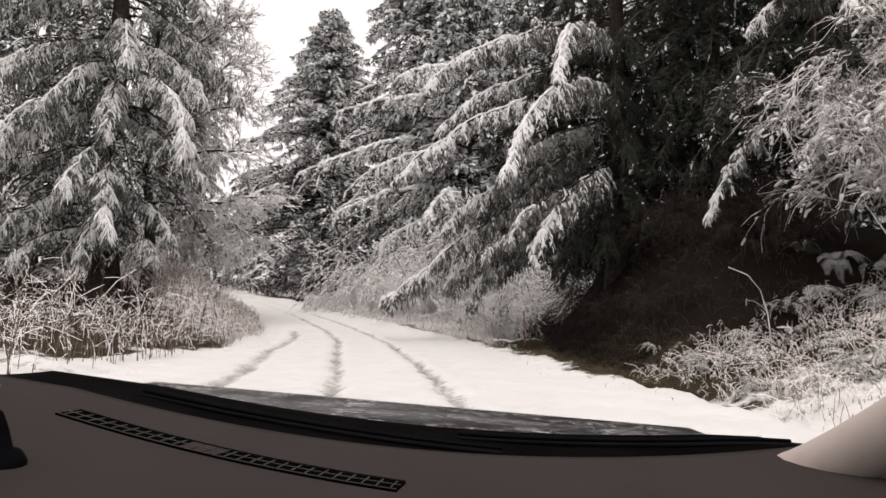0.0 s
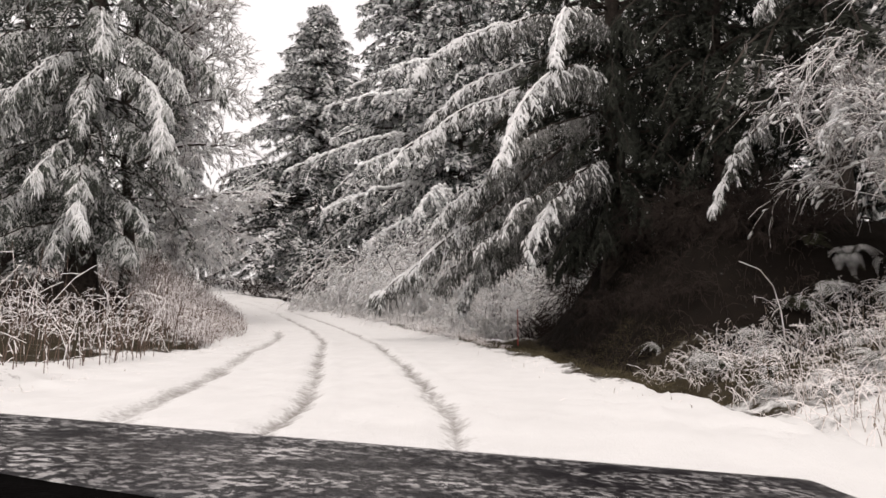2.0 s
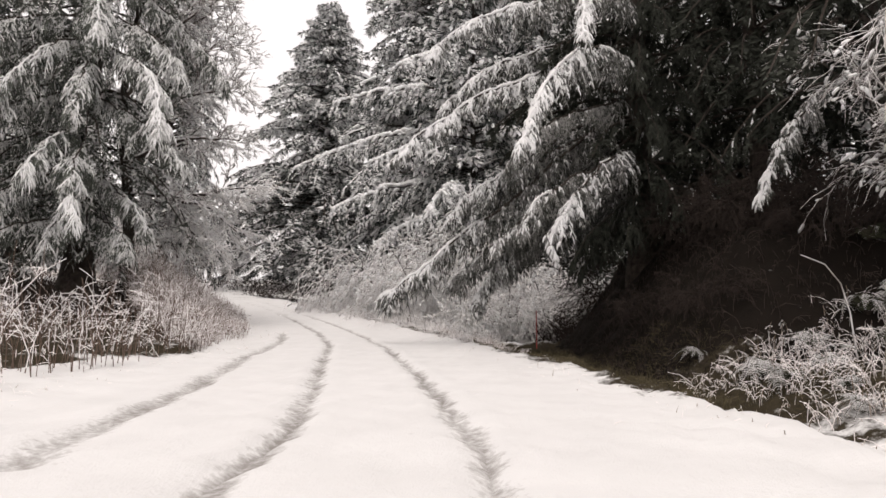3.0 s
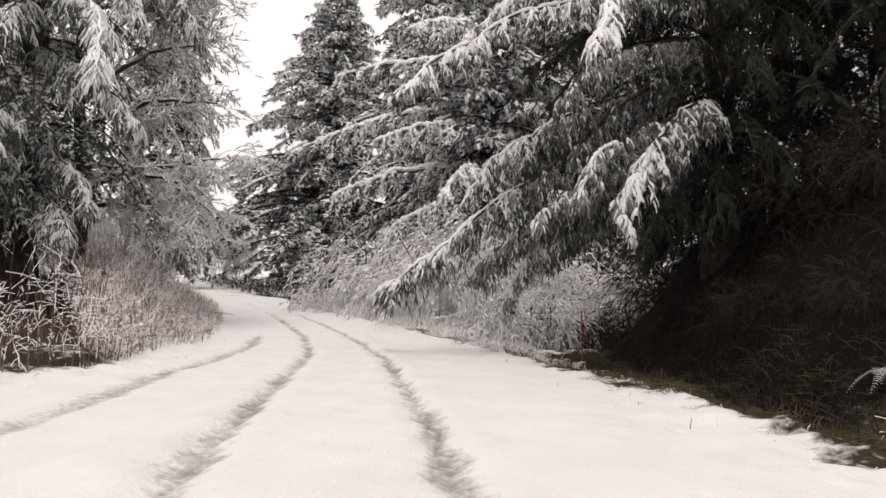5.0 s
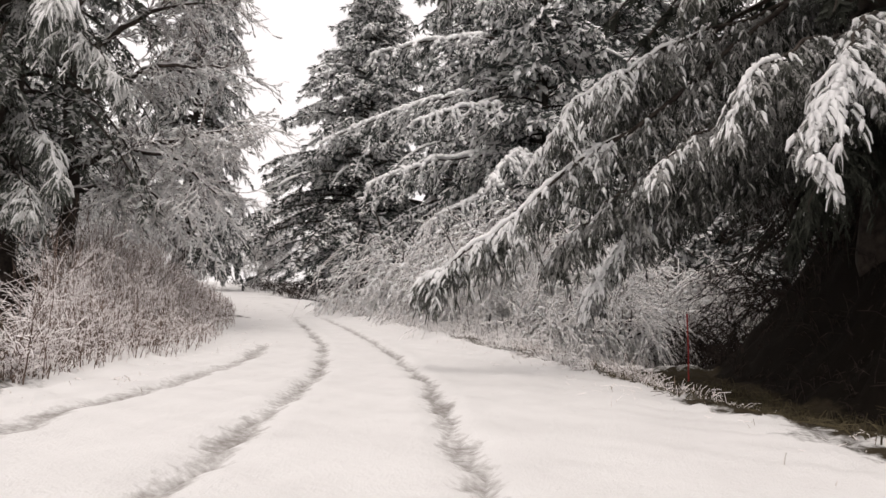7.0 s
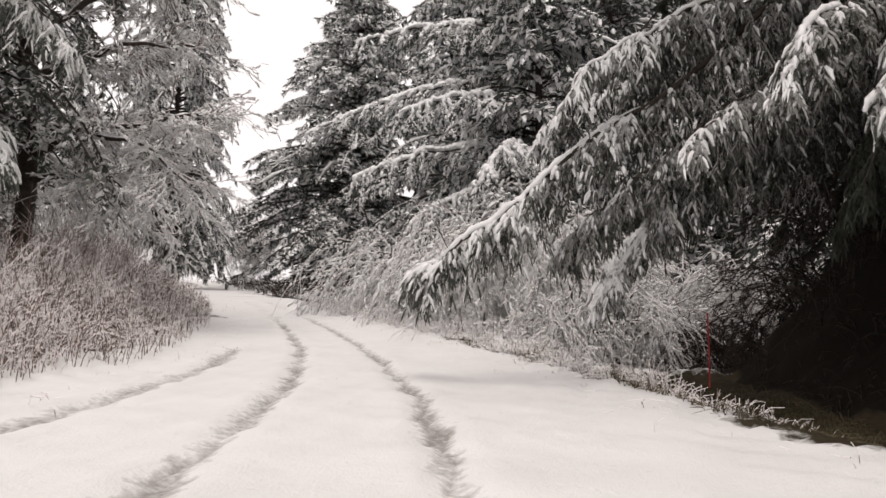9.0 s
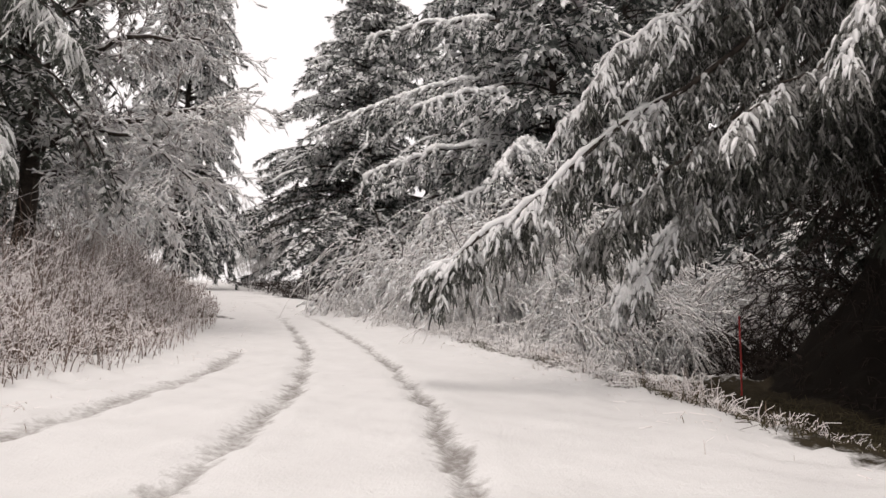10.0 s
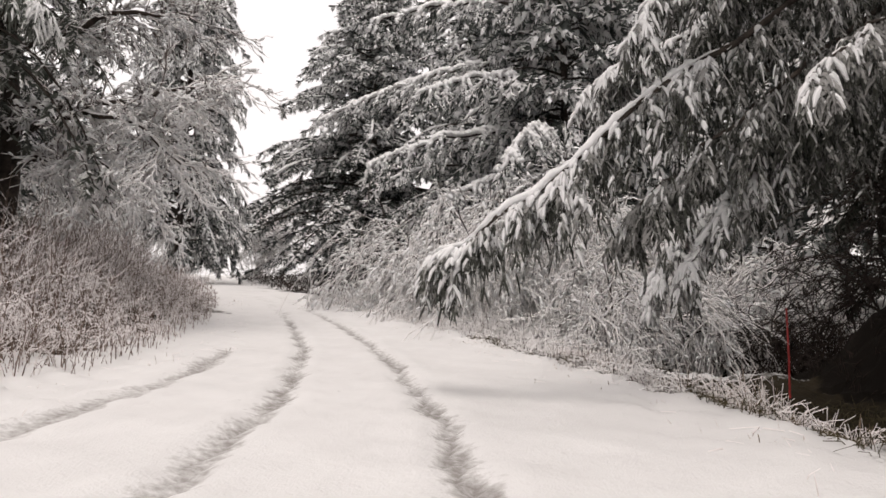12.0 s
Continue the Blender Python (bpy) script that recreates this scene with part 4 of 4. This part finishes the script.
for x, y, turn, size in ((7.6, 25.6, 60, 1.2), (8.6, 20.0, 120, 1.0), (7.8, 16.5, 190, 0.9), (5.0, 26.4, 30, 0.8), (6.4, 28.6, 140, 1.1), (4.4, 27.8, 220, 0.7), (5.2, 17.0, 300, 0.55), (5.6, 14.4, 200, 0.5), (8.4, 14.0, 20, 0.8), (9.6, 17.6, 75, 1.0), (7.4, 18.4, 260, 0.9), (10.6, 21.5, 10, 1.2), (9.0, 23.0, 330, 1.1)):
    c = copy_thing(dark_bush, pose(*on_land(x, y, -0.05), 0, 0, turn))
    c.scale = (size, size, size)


# ---- brush and grass ----
def stalks(name, label, count, place, height, r, mat, seed, lean=0.35, twigs=2, segs=5, rise=0.5, reach=0.3):
    """A stand of thin stalks with side twigs; place(rng) gives x, y."""
    global rng
    rng = np.random.default_rng(seed)
    xy = np.array([place() for i in range(count)])
    p = np.stack([xy[:, 0], xy[:, 1], land(xy[:, 0], xy[:, 1]) - 0.05], 1)
    ln = height(xy[:, 0], xy[:, 1]) * rng.uniform(0.4, 1.1, count)
    az = rng.uniform(0, 2 * np.pi, count)
    out = lean * rng.uniform(0.1, 1.2, count)
    h = np.stack([np.cos(az) * out, np.sin(az) * out, np.zeros(count)], 1)
    u = np.linspace(0, 1, segs)[None, :, None]
    c = p[:, None] + ln[:, None, None] * (UP * (u - 0.25 * u ** 3 * out[:, None, None] * 2) + h[:, None] * u ** 1.7)
    c += rng.normal(size=c.shape) * 0.018 * ln[:, None, None] * u
    s = Soup()
    s.add(*tubes(c, r * rng.uniform(0.6, 1.3, (count, 1)) * np.linspace(1, 0.6, segs)[None], 3))
    for i in range(twigs):
        v = rng.uniform(0.35, 0.95, count) * (segs - 1)
        k = np.minimum(v.astype(int), segs - 2)
        w = (v - k)[:, None]
        rows = np.arange(count)
        b = c[rows, k] * (1 - w) + c[rows, k + 1] * w
        d = unit(rng.normal(size=(count, 3)) + UP * rise)
        q = np.linspace(0, 1, 3)[None, :, None]
        t = b[:, None] + d[:, None] * q * (ln * rng.uniform(0.1, reach, count))[:, None, None] - UP * 0.06 * q * q
        s.add(*tubes(t, np.full((count, 3), r * 0.7), 3))
    return tagged(new(name, s.mesh(name, mat)), label, "undergrowth", kind="stuff")


def left_brush():
    y = rng.uniform(16.5, 38)
    edge = np.interp(y, ROAD_Y, ROAD_L) - 0.25 - 0.9 * rng.random() ** 2
    x = edge - (4.5 + 4.5 * step(25, 31, y)) * rng.random() ** 1.3
    gap = max(0.2 - 0.49 * (y + 1.6), (0.1 - 0.673 * (y - 6.8)) if y < 27 else -99)
    return (x if x > gap else gap + max(edge - gap, 0.3) * rng.random()), y


def left_front():
    y = 17 - 11 * rng.random() ** 1.4
    return np.interp(y, ROAD_Y, ROAD_L) - 0.2 - 8.0 * rng.random() ** 1.2, y


def mound(x, y):
    """Brush that is low by the road and tall behind, in clumps."""
    d = np.interp(y, ROAD_Y, ROAD_L) - x
    return (0.45 + 2.8 * step(-0.3, 5.5, d)) * (0.85 + 0.22 * lumps(x, y, 0.9, 3.0))


def low_edge(x, y):
    return (0.4 + 1.5 * step(0.5, 6.0, np.interp(y, ROAD_Y, ROAD_L) - x)) * (0.85 + 0.22 * lumps(x, y, 0.9, 3.0))


def clumps(size):
    return lambda x, y: size * (0.75 + 0.35 * lumps(x, y, 1.4, 5.0))


def left_far():
    y = rng.uniform(36, 62)
    return np.interp(y, ROAD_Y, ROAD_L) - 0.4 - rng.uniform(0, 8), y


def bramble(x, y):
    """Low at the road, in arching clumps further in."""
    d = x - np.interp(y, ROAD_Y, ROAD_R)
    return (0.4 + 1.0 * step(0.4, 2.2, d) * step(23.0, 27.0, y)) * (0.8 + 0.4 * lumps(x, y, 1.7, 5.0))


def right_edge():
    y = rng.uniform(20.0, 42)
    wide = 0.45 + 1.05 * step(23.0, 26.5, y)
    return np.interp(y, ROAD_Y, ROAD_R) + 0.3 + abs(rng.normal()) * wide, y


def right_near():
    y = rng.uniform(5.0, 12.5)
    return 4.4 + 0.25 * rng.normal() + rng.random() * 5.0, y


stalks("brush", "stand of tall thin brush stems white with rime", 4000, left_brush, mound, 0.0075, MAT_BRUSH, 61, 0.6, 4, 4, 1.3, 0.42)
stalks("tall_grass", "dry tall grass and stalks bent under snow", 750, left_front, clumps(1.9), 0.0085, MAT_STALK, 62, 0.38, 3)
stalks("far_brush", "far roadside brush white with rime", 900, left_far, low_edge, 0.02, MAT_BRUSH, 63, 0.3, 3)
stalks("verge_grass", "snow-bent grass and brambles along the road edge", 3600, right_edge, bramble, 0.010, MAT_TWIG, 64, 1.15, 2)
stalks("bank_plants", "dead stalks and small plants poking through snow", 2100, right_near, clumps(0.6), 0.0062, MAT_GRASS, 65, 1.0, 2)


def shoulder():
    y = rng.uniform(6, 44)
    if rng.random() < 0.5:
        return np.interp(y, ROAD_Y, ROAD_R) + rng.normal() * 0.35 - 0.15, y
    return np.interp(y, ROAD_Y, ROAD_L) + rng.normal() * 0.5 + 0.1, y


stalks("grass_tufts", "short dead grass poking through the snow of the shoulders", 2200, shoulder, clumps(0.16), 0.005, MAT_GRASS, 72, 1.4, 0, 3)


def far_floor():
    y = rng.uniform(52, 92)
    return np.interp(y, ROAD_Y, ROAD_R) + 0.8 + rng.random() * 26, y


def far_floor_left():
    y = rng.uniform(52, 92)
    return np.interp(y, ROAD_Y, ROAD_L) - 0.8 - rng.random() * 16, y


stalks("far_undergrowth", "dark tangled undergrowth at the foot of the firs", 1300, far_floor, clumps(1.9), 0.022, MAT_DARKTWIG, 68, 1.5, 5, 4)
stalks("far_undergrowth", "rimed undergrowth at the foot of the firs", 900, far_floor_left, clumps(2.2), 0.024, MAT_BRUSH, 69, 1.3, 5, 4)


def verge():
    y = rng.uniform(8.5, 27)
    return np.interp(y, ROAD_Y, ROAD_R) + 0.25 + rng.random() * 3.2, y


stalks("dead_grass", "matted olive-brown dead grass on the ditch side", 11000, verge, clumps(0.3), 0.0055, MAT_DEAD, 67, 1.3, 0, 3)


def ditch_edge():
    y = rng.uniform(18.0, 23.6)
    return np.interp(y, ROAD_Y, ROAD_R) + 0.45 + rng.random() ** 1.3 * 1.3, y


stalks("frosted_grass", "frosted dry grass standing along the ditch edge", 1300, ditch_edge, clumps(0.5), 0.006, MAT_GRASS, 73, 0.75, 1, 4)


def under_spruce():
    y = rng.uniform(15, 37)
    return np.interp(y, ROAD_Y, ROAD_L) - 5.0 - rng.random() * 12, y


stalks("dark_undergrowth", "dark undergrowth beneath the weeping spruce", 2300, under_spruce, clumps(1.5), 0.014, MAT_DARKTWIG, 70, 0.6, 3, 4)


def dark_bank():
    return 4.1 + rng.random() ** 0.8 * 4.5, rng.uniform(12.5, 27.0)


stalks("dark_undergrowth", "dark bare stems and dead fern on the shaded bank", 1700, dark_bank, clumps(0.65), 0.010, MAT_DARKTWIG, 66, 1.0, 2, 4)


# ---- ferns on the bank ----
def fern(label, base, size, fronds, seed):
    global rng
    rng = np.random.default_rng(seed)
    leaf, rib = Soup(), Soup()
    k = 9
    for i in range(fronds):
        az = 2 * np.pi * (i + rng.random() * 0.6) / fronds
        h = np.array((np.cos(az), np.sin(az), 0))
        ln = size * rng.uniform(0.7, 1.15)
        p2 = h * ln * rng.uniform(0.6, 0.9) - UP * ln * rng.uniform(-0.1, 0.45)
        c = bezier(np.zeros(3), h * ln * 0.3 + UP * ln * rng.uniform(0.6, 0.95), p2, k)
        rib.add(*tubes(c[None], np.full((1, k), 0.006), 3))
        for j in np.linspace(0.12, 1, 26):
            q, tt = along(c, np.array([j]))
            n = np.cross(tt[0], UP)
            n = n / max(np.linalg.norm(n), 1e-4)
            w = ln * 0.14 * np.sin(np.pi * min(1, 0.18 + 0.82 * j)) + 0.01
            for sd in (-1, 1):
                tip = q[0] + n * sd * w + tt[0] * w * 0.35 - UP * w * 0.25
                leaf.add([q[0] - tt[0] * 0.007, q[0] + tt[0] * 0.011, tip + tt[0] * 0.004, tip], [[0, 1, 2, 3]])
    thing = new("fern")
    thing.location = base
    tagged(part("frond_mass", leaf.mesh("frond_mass", MAT_FERN), thing), kind="stuff")
    tagged(part("fern_core", rib.mesh("fern_core", MAT_DARKTWIG), thing), kind="stuff")
    return tagged(thing, label, "fern", "ferns on the bank")


big_fern = fern("sword fern with drooping fronds dusted with snow", on_land(5.2, 11.2), 0.85, 16, 71)
for x, y, turn, size in ((6.0, 10.6, 100, 0.9), (6.4, 12.0, 160, 1.1), (7.2, 10.8, 220, 1.0), (5.4, 9.3, 280, 0.7), (7.8, 9.0, 330, 0.9),
                         (7.6, 12.2, 140, 1.2), (8.6, 10.2, 200, 1.0), (4.9, 13.4, 250, 0.8), (8.4, 12.4, 10, 1.2), (7.0, 9.6, 60, 0.8), (9.2, 9.0, 180, 1.0), (6.2, 8.2, 120, 0.8), (9.0, 11.2, 240, 1.2), (4.8, 8.2, 95, 0.5), (5.2, 7.4, 170, 0.55), (5.8, 7.0, 260, 0.6), (6.6, 7.6, 310, 0.6), (7.4, 8.0, 45, 0.7), (5.0, 10.0, 350, 0.7), (9.4, 13.4, 75, 1.1), (8.7, 13.7, 190, 1.0), (10.2, 12.8, 290, 1.2), (9.9, 11.9, 110, 1.1)):
    c = copy_thing(big_fern, pose(*on_land(x, y, -0.03), 22 * math.sin(turn), 22 * math.cos(turn * 1.7) - 12, turn))
    c.scale = (size, size, size)


# ---- small things: marker stake, bent twig, fallen branch ----
def rod(name, label, category, points, r0, r1, mat, sides=7):
    c = np.array(points, float)
    return tagged(new(name, mesh_from(name, *tubes(c[None], np.linspace(r0, r1, len(c))[None], sides), mat, True)), label, category)


sx, sy, sz = on_land(3.1, 23.0, 0.0)
rod("marker_stake", "thin red marker stake standing in the ditch", "stake", [(sx, sy, sz - 0.15), (sx + 0.01, sy, sz + 0.6), (sx, sy, sz + 1.34), (sx, sy, sz + 1.35)], 0.017, 0.014, MAT_STAKE, 8)
tx, ty, tz = on_land(6.35, 10.7, 0.2)
rod("bent_twig", "bare bent twig with snow along its top", "twig", [(tx + 0.1, ty, tz - 0.5), (tx, ty, tz + 0.6), (tx - 0.12, ty, tz + 1.05), (tx - 0.35, ty, tz + 1.35), (tx - 0.72, ty, tz + 1.5)], 0.014, 0.009, MAT_TWIG, 6)
lx, ly, lz = on_land(4.0, 29.2)
rod("fallen_branch", "fallen branch topped with snow in the ditch", "branch", [(lx - 0.9, ly - 0.4, lz + 0.1), (lx, ly, lz + 0.25), (lx + 0.9, ly + 0.3, lz + 0.38), (lx + 1.8, ly + 0.4, lz + 0.6)], 0.1, 0.05, MAT_TWIG, 7)


# ---- the car at the start of the drive ----
CX, CY, CZ = 0.222, -1.545, 0.893


def sheet(name, fx, xs, fs, mat, parent, label="", thick=0.02):
    """A curved panel: fx(x, f) gives its height below the eye; f is the distance ahead. Closed, with thickness."""
    gx, gf = np.meshgrid(xs, fs)
    gz = fx(gx, gf)
    n, m = gx.shape
    top = np.stack([gx + CX, gf + CY, gz + CZ], -1).reshape(-1, 3)
    low = top - np.array((0, 0, thick))
    i = np.arange((n - 1) * m).reshape(n - 1, m)[:, :-1].ravel()
    q = np.stack([i, i + 1, i + m + 1, i + m], 1)
    o = n * m
    rim = np.concatenate([np.arange(m - 1), np.arange(n - 1) * m + m - 1, (n - 1) * m + np.arange(m - 1, 0, -1), np.arange(n - 1, 0, -1) * m])
    nxt = np.roll(rim, -1)
    f = np.concatenate([q, q[:, ::-1] + o, np.stack([nxt, rim, rim + o, nxt + o], 1)])
    return part(name, mesh_from(name, np.concatenate([top, low]), f, mat, True), parent, label)


def sweep(x):
    """How the dashboard's edge rises towards the side."""
    return np.where(x > -0.8, 0.145 * ((x - 0.25) / 1.1) ** 2, 0.132 + 0.15 * (-0.8 - x))


def dash_top(x, f):
    return -0.281 + sweep(x) - 0.05 * step(0.75, 0.5, f)


def cowl_top(x, f):
    return -0.284 + sweep(np.clip(x, -9, 0.7)) * (1 - 0.35 * step(1.3, 1.75, f)) - 0.02 * step(1.3, 1.4, f) - 0.03 * step(1.4, 1.75, f) * x


def hood_top(x, f):
    return -0.297 - 0.075 * x - 0.038 * step(1.75, 2.4, f) - 0.5 * np.clip(f - 2.4, 0, 1) ** 1.6


def car():
    thing = new("car")
    thing.location = (0, 0, 0)
    xs = np.linspace(-1.12, 0.86, 45)
    sheet("dashboard", dash_top, xs, np.linspace(0.42, 1.29, 26), MAT_DASH, thing, "grey vinyl dashboard top", 0.12)
    sheet("cowl", cowl_top, np.linspace(-1.13, 0.86, 44), np.linspace(1.295, 1.74, 14), MAT_COWL, thing, "black plastic cowl", 0.10)
    sheet("hood", hood_top, np.linspace(-1.15, 0.92, 40), np.linspace(1.745, 3.0, 36), MAT_HOOD, thing, "dark wet painted hood with melting snow", 0.03)
    # roof and seat back stay out of view; added to keep sky light off the dashboard
    sheet("roof", lambda x, f: 0.36 - 0.03 * x * x - 0.06 * step(-0.2, 0.35, f), np.linspace(-1.1, 0.85, 20), np.linspace(-1.1, 0.36, 14), MAT_BEIGE, thing, "beige roof lining out of view, added to shade the dashboard", 0.05)
    sheet("seat_back", lambda x, f: 0.3 + 0 * x, np.linspace(-1.05, 0.8, 8), np.linspace(-1.1, -0.9, 4), MAT_DASH, thing, "grey seat back out of view, added to close off light", 0.85)
    # defroster vent: frame, flat plate coloured black for the shaded well, cross bars
    a, b = np.array((-0.70, 1.10)), np.array((-0.08, 0.983))
    d = (b - a) / np.linalg.norm(b - a)
    n = np.array((-d[1], d[0]))

    def strip(name, p, q, w, lift, mat, parent, thick=0.004):
        k = 2 + int(np.linalg.norm(q - p) / 0.03)
        u = np.linspace(0, 1, k)[:, None]
        mid = p + (q - p) * u
        e = np.concatenate([mid - n * w, mid + n * w])
        z = dash_top(e[:, 0], e[:, 1]) + lift
        top = np.stack([e[:, 0] + CX, e[:, 1] + CY, z + CZ], 1)
        v = np.concatenate([top, top - np.array((0, 0, thick))])
        i = np.arange(k - 1)
        o = 2 * k
        f = np.concatenate([np.stack([i, i + 1, i + k + 1, i + k], 1), np.stack([i + o, i + k + o, i + k + 1 + o, i + 1 + o], 1),
                            np.stack([i, i + o, i + 1 + o, i + 1], 1), np.stack([i + k, i + k + 1, i + k + 1 + o, i + k + o], 1),
                            np.array([[0, k, k + o, o], [k - 1, k - 1 + o, 2 * k - 1 + o, 2 * k - 1]])])
        return part(name, mesh_from(name, v, f, mat), parent)

    vent = strip("defroster_vent", a, b, 0.030, 0.003, MAT_VENT_SHADE, thing)
    tagged(vent, "long black defroster grille")
    ln = np.linalg.norm(b - a)
    for i in range(26):
        u = 0.012 + i * (ln - 0.024) / 25
        if 9 < i < 13:
            strip("blank", a + d * (u - 0.011), a + d * (u + 0.011), 0.022, 0.0042, MAT_DASH, vent, 0.001)
            continue
        strip("slat", a + d * (u - 0.0011), a + d * (u + 0.0011), 0.021, 0.0045, MAT_SLAT, vent, 0.001)
    for off in (-0.028, 0.0, 0.028):
        o = n * off
        strip("rail", a + o, b + o, 0.0011, 0.005, MAT_SLAT if off < 0.02 else MAT_BLACK, vent, 0.001)
    for x in (-1.16, 0.93):
        f = np.linspace(-1.1, 1.29, 10)
        v = np.concatenate([np.stack([np.full(10, x + CX + o), f + CY, np.full(10, CZ + z)], 1) for o in (-0.035, 0.035) for z in (-0.10, -0.72)])
        v[:10, 2] -= 0.12 * step(0.3, 1.29, f)
        v[20:30, 2] -= 0.12 * step(0.3, 1.29, f)
        k = np.arange(9)
        q = np.concatenate([np.stack([k, k + 1, k + 11, k + 10], 1), np.stack([k + 20, k + 30, k + 31, k + 21], 1), np.stack([k, k + 20, k + 21, k + 1], 1),
                            np.stack([k + 10, k + 11, k + 31, k + 30], 1), np.array([[0, 10, 30, 20], [9, 29, 39, 19]])])
        part("door", mesh_from("door", v, q, MAT_HOOD), thing, "dark painted door")
        c = np.array(((x + 0.02, -0.95, -0.12), (x + 0.03 * np.sign(-x), -0.95, 0.33))) + np.array((CX, CY, CZ))
        part("rear_pillar", mesh_from("rear_pillar", *tubes(c[None], np.full((1, 2), 0.05), 8), MAT_BEIGE, True), thing)
    # wipers lying at the foot of the windscreen
    for x0, x1, f0, f1 in ((-0.78, 0.12, 1.56, 1.43), (0.02, 0.80, 1.60, 1.46)):
        u = np.linspace(0, 1, 12)
        x, f = x0 + (x1 - x0) * u, f0 + (f1 - f0) * u
        c = np.stack([x + CX, f + CY, cowl_top(x, f) + 0.010 + 0.006 * np.sin(np.pi * u) + CZ], 1)
        wiper = part("wiper", mesh_from("wiper", *tubes(c[None], np.linspace(0.007, 0.004, 12)[None], 8), MAT_GLOSS, True), thing, "black wiper arm at rest")
        c2 = c + np.array((0.0, -0.02, -0.008))
        part("blade", mesh_from("blade", *tubes(c2[None], np.full((1, 12), 0.005), 6), MAT_BLACK, True), wiper, "rubber wiper blade")
    # pillar trim that rises beside the windscreen opening
    for sd in (1, -1):
        e = np.array(((0.625, 1.34, -0.345), (0.69, 1.21, -0.295), (0.755, 1.02, -0.185), (0.85, 0.78, -0.02), (0.93, 0.36, 0.31)))
        c = bezier(e[0], e[2] + (e[2] - (e[0] + e[4]) / 2), e[4], 16) * np.array((sd, 1, 1)) + np.array((CX - (0.22 if sd < 0 else 0), CY, CZ + (0.1 if sd < 0 else 0)))
        part("pillar_trim", mesh_from("pillar_trim", *tubes(c[None], np.linspace(0.05, 0.075, 16)[None], 14), MAT_BEIGE, True), thing, "beige pillar trim")
    # instrument knob at the end of the dashboard: a glossy stem in a collar
    h = np.array((0.0, 0.012, 0.02, 0.035, 0.05, 0.056, 0.09, 0.115, 0.125))
    r = np.array((0.046, 0.046, 0.042, 0.040, 0.034, 0.024, 0.019, 0.013, 0.004))
    c = np.stack([-0.618 + 0.0 * h, 0.80 - 0.1 * h, -0.225 + 0.85 * h], 1) + np.array((CX, CY, CZ))
    part("binnacle", mesh_from("binnacle", *tubes(c[None], r[None], 18), MAT_GLOSS, True), thing, "glossy black instrument knob")
    # fenders under the hood, and front wheels on the ground
    for x in (-1.13, 0.90):
        f = np.linspace(1.3, 2.95, 14)
        top = np.array([float(hood_top(x, max(v, 1.75))) - 0.035 for v in f]) + CZ
        low = np.array([0.16 if abs(v - 2.25) > 0.33 else 0.16 + 0.26 * math.sqrt(max(0, 1 - ((v - 2.25) / 0.33) ** 2)) for v in f])
        v = np.concatenate([np.stack([np.full(14, x + CX + o), f + CY, z], 1) for o in (-0.03, 0.03) for z in (top, low)])
        i = np.arange(13)
        q = np.concatenate([np.stack([i, i + 1, i + 15, i + 14], 1), np.stack([i + 28, i + 42, i + 43, i + 29], 1), np.stack([i, i + 28, i + 29, i + 1], 1), np.stack([i + 14, i + 15, i + 43, i + 42], 1)])
        part("fender", mesh_from("fender", v, q, MAT_HOOD, True), thing, "dark painted fender")
        wx = x + CX + (0.14 if x < 0 else -0.14)
        gz = float(land(wx, 2.25 + CY)) - 0.02
        r0, half = 0.23, 0.09
        ang = np.linspace(0, 2 * np.pi, 29)[:-1]
        prof = ((-half * 0.6, 0.13), (-half, 0.16), (-half, 0.20), (-half * 0.7, r0), (half * 0.7, r0), (half, 0.20), (half, 0.16), (half * 0.6, 0.13))
        vv = np.array([[(wx + px, 2.25 + CY + pr * math.cos(t), gz + r0 + pr * math.sin(t)) for px, pr in prof] for t in ang]).reshape(-1, 3)
        ii, jj = np.meshgrid(np.arange(28), np.arange(8), indexing="ij")
        quad = [(ii * 8 + jj), (ii * 8 + (jj + 1) % 8), (((ii + 1) % 28) * 8 + (jj + 1) % 8), (((ii + 1) % 28) * 8 + jj)]
        part("tyre", mesh_from("tyre", vv, np.stack([k.ravel() for k in quad], 1), MAT_TYRE, True), thing, "front tyre")
    tagged(thing, "car with grey dashboard and wet dark hood on the snow", "car")


car()
